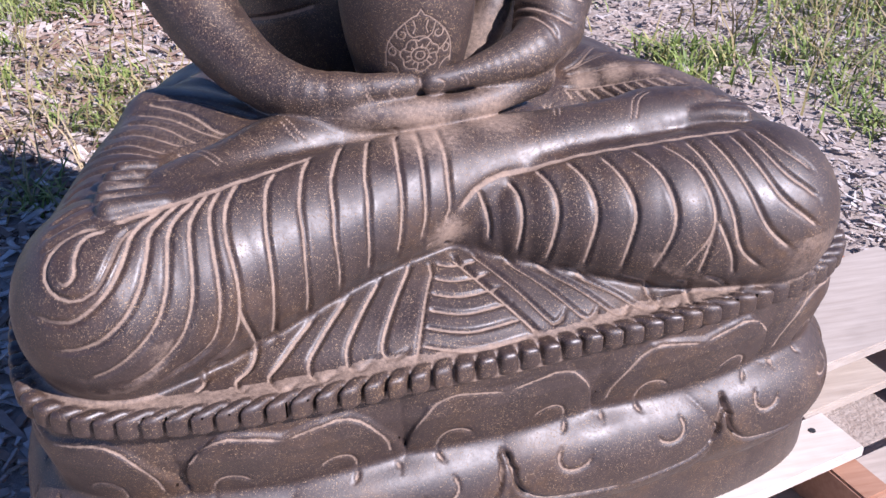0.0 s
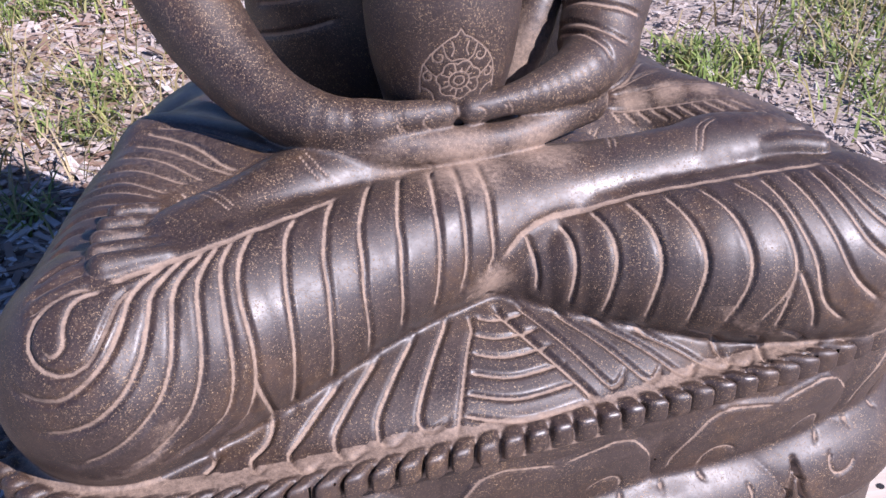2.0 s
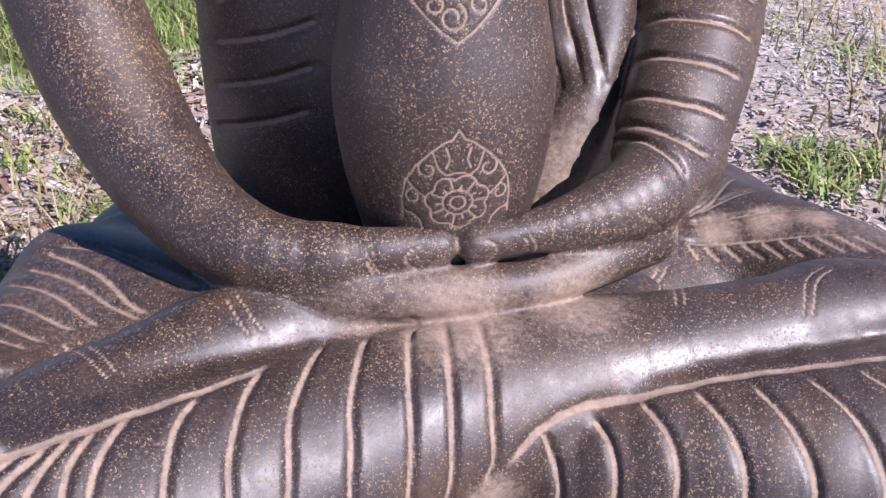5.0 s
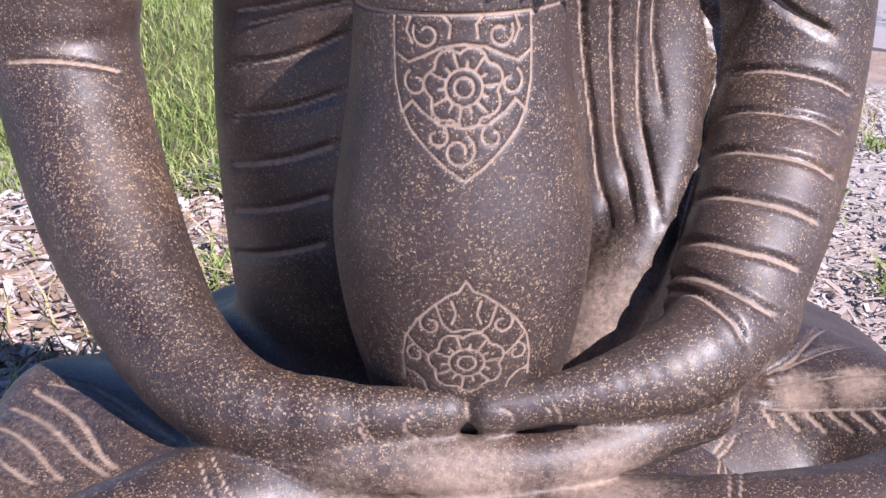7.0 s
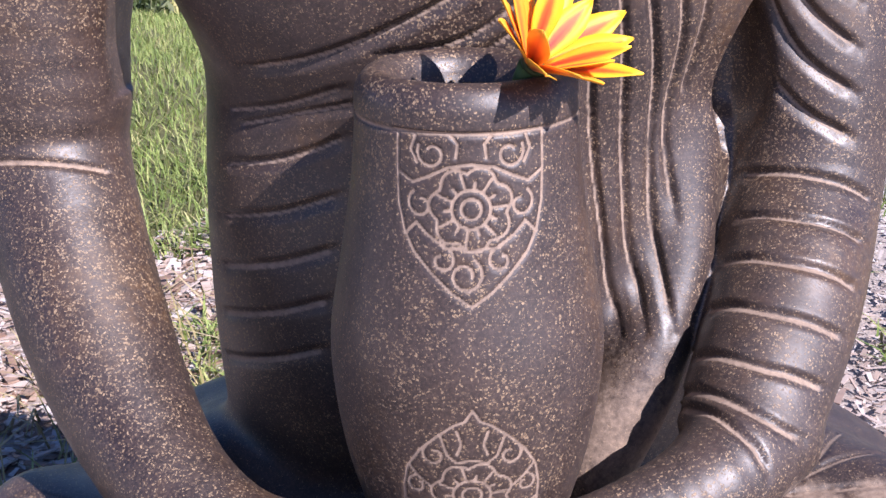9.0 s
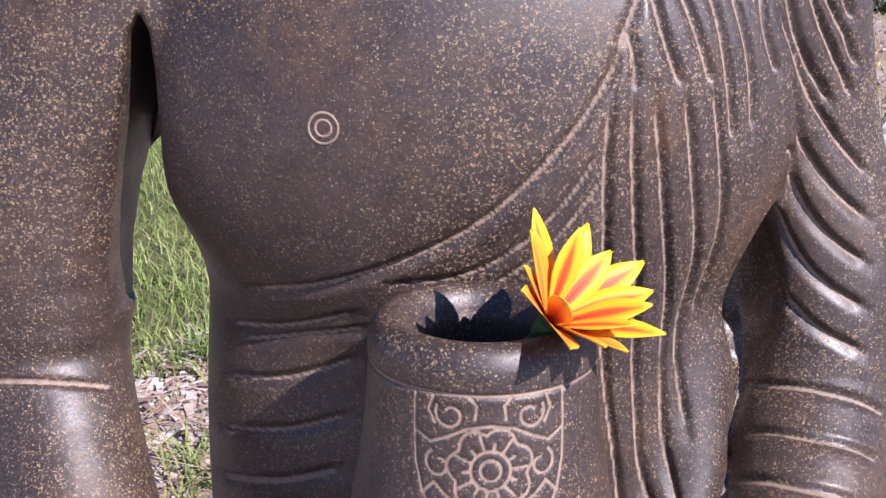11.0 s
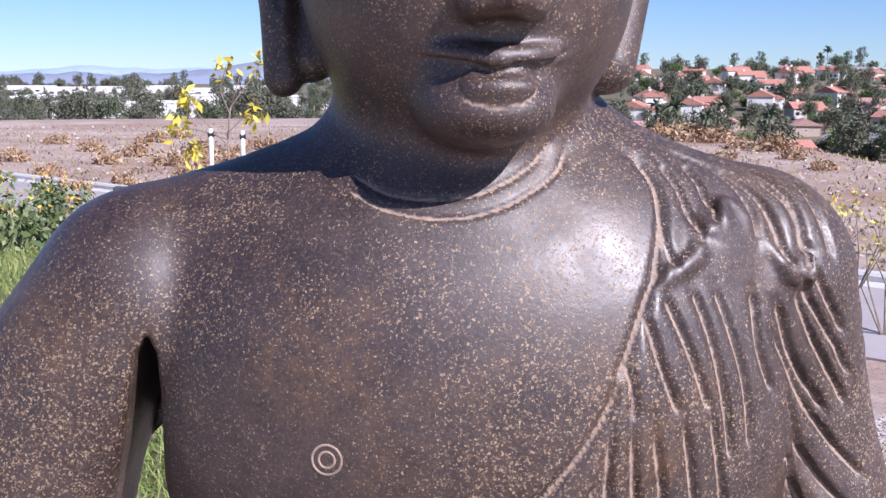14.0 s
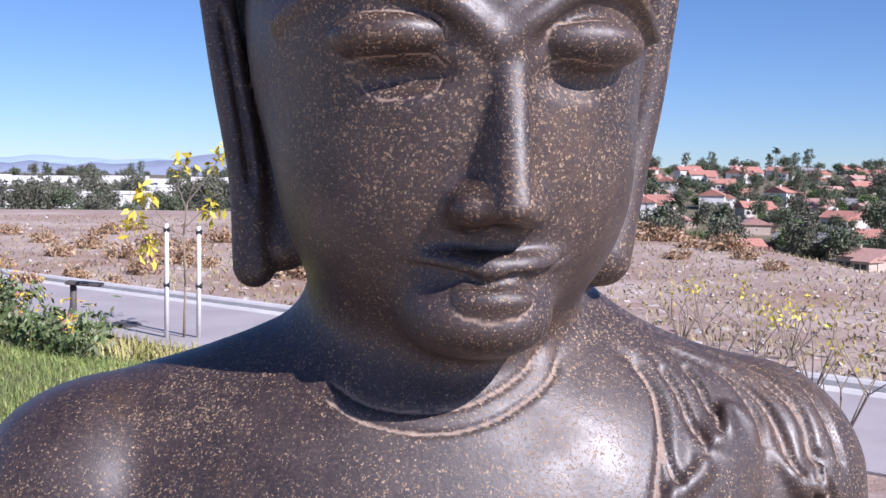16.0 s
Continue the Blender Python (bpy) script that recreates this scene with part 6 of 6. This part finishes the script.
CROWNS = []
for ob in KINDS:
    crown = next(o for o in ob.children if o.name.startswith("crown"))
    co = np.zeros(3 * len(crown.data.vertices))
    crown.data.vertices.foreach_get("co", co)
    CROWNS.append((co.reshape(-1, 3), crown.data.materials[0]))
g = rng(201)
for row, r in enumerate((182, 212, 245, 275, 305, 338, 372, 406, 440, 470)):
    az = 12.5 + 1.2 * g.random()
    while az < 29.5:
        put(HOUSES[g.choice(5, p=[0.3, 0.2, 0.25, 0.1, 0.15])], az, r + g.uniform(-9, 9), -az + g.uniform(-35, 35) + (90 if g.random() < 0.25 else 0), 0.66)
        az += math.degrees(12.5 / r) * g.uniform(1.0, 2.2)
for k in range(100):
    r = 170 + 300 * g.random() ** 1.2
    put(KINDS[g.choice(5, p=[0.34, 0.18, 0.2, 0.1, 0.18])], g.uniform(11.5, 30.5), r, g.uniform(0, 360), g.uniform(0.45, 0.9))
woods("garden_trees", "dark and bright green garden trees between the houses", [(g.choice(5, p=[0.40, 0.12, 0.28, 0.08, 0.12]), g.uniform(11.0, 31), 190 + 290 * g.random(), g.uniform(0, 6.3), g.uniform(0.28, 0.55)) for k in range(210)])
for k in range(30):
    put(KINDS[g.choice([0, 1, 3])], 12 + 18 * (k + g.random()) / 26, 470 + 25 * g.random(), g.uniform(0, 360), g.uniform(0.5, 0.9))
for az, r, kind, s in ((21.5, 330, 1, 0.85), (21.8, 340, 1, 0.95), (14.5, 160, 0, 1.0), (16.2, 150, 0, 0.8), (17.0, 210, 0, 1.0), (18.1, 155, 0, 0.8), (15.4, 260, 1, 0.8), (19.3, 150, 0, 0.9), (13.6, 190, 0, 1.0)):
    put(PALMS[kind], az, r, 40 * r, s)


# white works beyond the field on the other side
def make_works(w, d, h, label):
    ob = thing("warehouse", label, "warehouse", (0, 0, -100), "white works")
    bm = bmesh.new()
    box(bm, (-w / 2, -d / 2, -3), (w / 2, d / 2, h))
    part("wall", bm, WALLS[1], ob)
    bm = bmesh.new()
    box(bm, (-w / 2 - 0.4, -d / 2 - 0.4, h), (w / 2 + 0.4, d / 2 + 0.4, h + 0.9))
    part("parapet", bm, WALLS[1], ob)
    for k in range(int(w // 9)):
        bm = bmesh.new()
        x = -w / 2 + 4.5 + 9 * k
        box(bm, (x - 1.8, -d / 2 - 0.05, 0.4 * h), (x + 1.8, -d / 2 + 0.05, 0.6 * h))
        part("window", bm, WINDOW, ob)
    return ob


WORKS = [make_works(46, 30, 7, "long low white warehouse beyond the field"), make_works(28, 22, 6, "white flat-roofed workshop beyond the field"), make_works(64, 30, 8, "very long white warehouse with a parapet")]
for az, r, k, t in ((-16.6, 420, 0, 16), (-13.6, 330, 1, 10), (-11.9, 300, 1, 8), (-9.0, 420, 0, 9), (-15.4, 300, 1, 12), (-18.5, 380, 0, 14), (-4.0, 400, 0, 5)):
    put(WORKS[k], az, r, t, 0.62)
for k in range(125):
    r = 150 + 270 * g.random()
    put(KINDS[g.choice(5, p=[0.2, 0.4, 0.05, 0.05, 0.3])], g.uniform(-21, 3), r, g.uniform(0, 360), g.uniform(0.4, 0.75) * (0.7 + r / 900))
woods("far_woods", "olive and dark trees round the far white buildings", [(g.choice(5, p=[0.35, 0.35, 0.05, 0.05, 0.2]), g.uniform(-21, 3), r, g.uniform(0, 6.3), g.uniform(0.7, 1.2) * (0.4 + r / 1300)) for r in 450 + 900 * g.random(150)])
for az, r, k, t in ((-18.2, 620, 0, 14), (-16.0, 540, 0, 20), (-14.5, 650, 1, 8), (-13.1, 500, 1, 15), (-11.6, 640, 0, 12), (-9.4, 560, 1, 6), (-7.0, 650, 0, 4)):
    put(WORKS[k], az, r, t, 0.6, 2.0)
for az, r, s in ((-13.2, 300, 1.0), (-11.0, 310, 0.95), (-12.2, 330, 0.7), (-15.9, 190, 0.75), (-12.6, 185, 0.75), (-7.5, 200, 0.85), (-6.5, 205, 0.8), (-8.6, 215, 0.75)):
    put(KINDS[1], az, r, 33 * r, s)

# hills on the skyline, the blue of distance haze painted into their colours
HILL = mottled("haze_tinted_hills", (0.22, 0.26, 0.34), (0.26, 0.29, 0.36), 0.003, fine=0.02)
FAR_HILL = mottled("haze_paled_hills", (0.34, 0.44, 0.58), (0.38, 0.48, 0.60), 0.002, fine=0.02)


def ridge(name, r, heights, material, label):
    az = np.linspace(-60, 60, 121)
    h = np.interp(az, [a for a, _ in heights], [v for _, v in heights]) + 3 * np.sin(az * 2.3) + 2 * np.sin(az * 5.1 + 1)
    x, y = r * np.sin(np.radians(az)), r * np.cos(np.radians(az))
    rows = [np.stack([x * k, y * k, z], 1) for k, z in ((0.93, np.full(121, -40.0)), (0.97, h * 0.55 - 8), (1.0, h), (1.1, np.full(121, -40.0)))]
    v = np.vstack(rows)
    i, j = np.meshgrid(np.arange(3), np.arange(120), indexing="ij")
    q = np.stack([i * 121 + j, i * 121 + j + 1, (i + 1) * 121 + j + 1, (i + 1) * 121 + j], -1).reshape(-1, 4)
    return tagged(mesh_of(name, v, q, material), label, "hills", kind="structure")


ridge("backdrop_near_hills", 2100, [(-60, 5), (-20, 8), (-10.5, 10), (-8.5, 26), (-6, 34), (-3, 20), (10, 12), (60, 8)], HILL, "hill on the skyline coloured bluish for haze")
ridge("backdrop_far_hills", 3900, [(-60, 20), (-19, 22), (-15, 42), (-12, 30), (-9, 36), (0, 25), (60, 20)], FAR_HILL, "distant mountain ridge coloured pale blue for haze")
for ob in KINDS + PALMS + HOUSES + WORKS:
    for o in (*ob.children_recursive, ob):
        bpy.data.objects.remove(o)
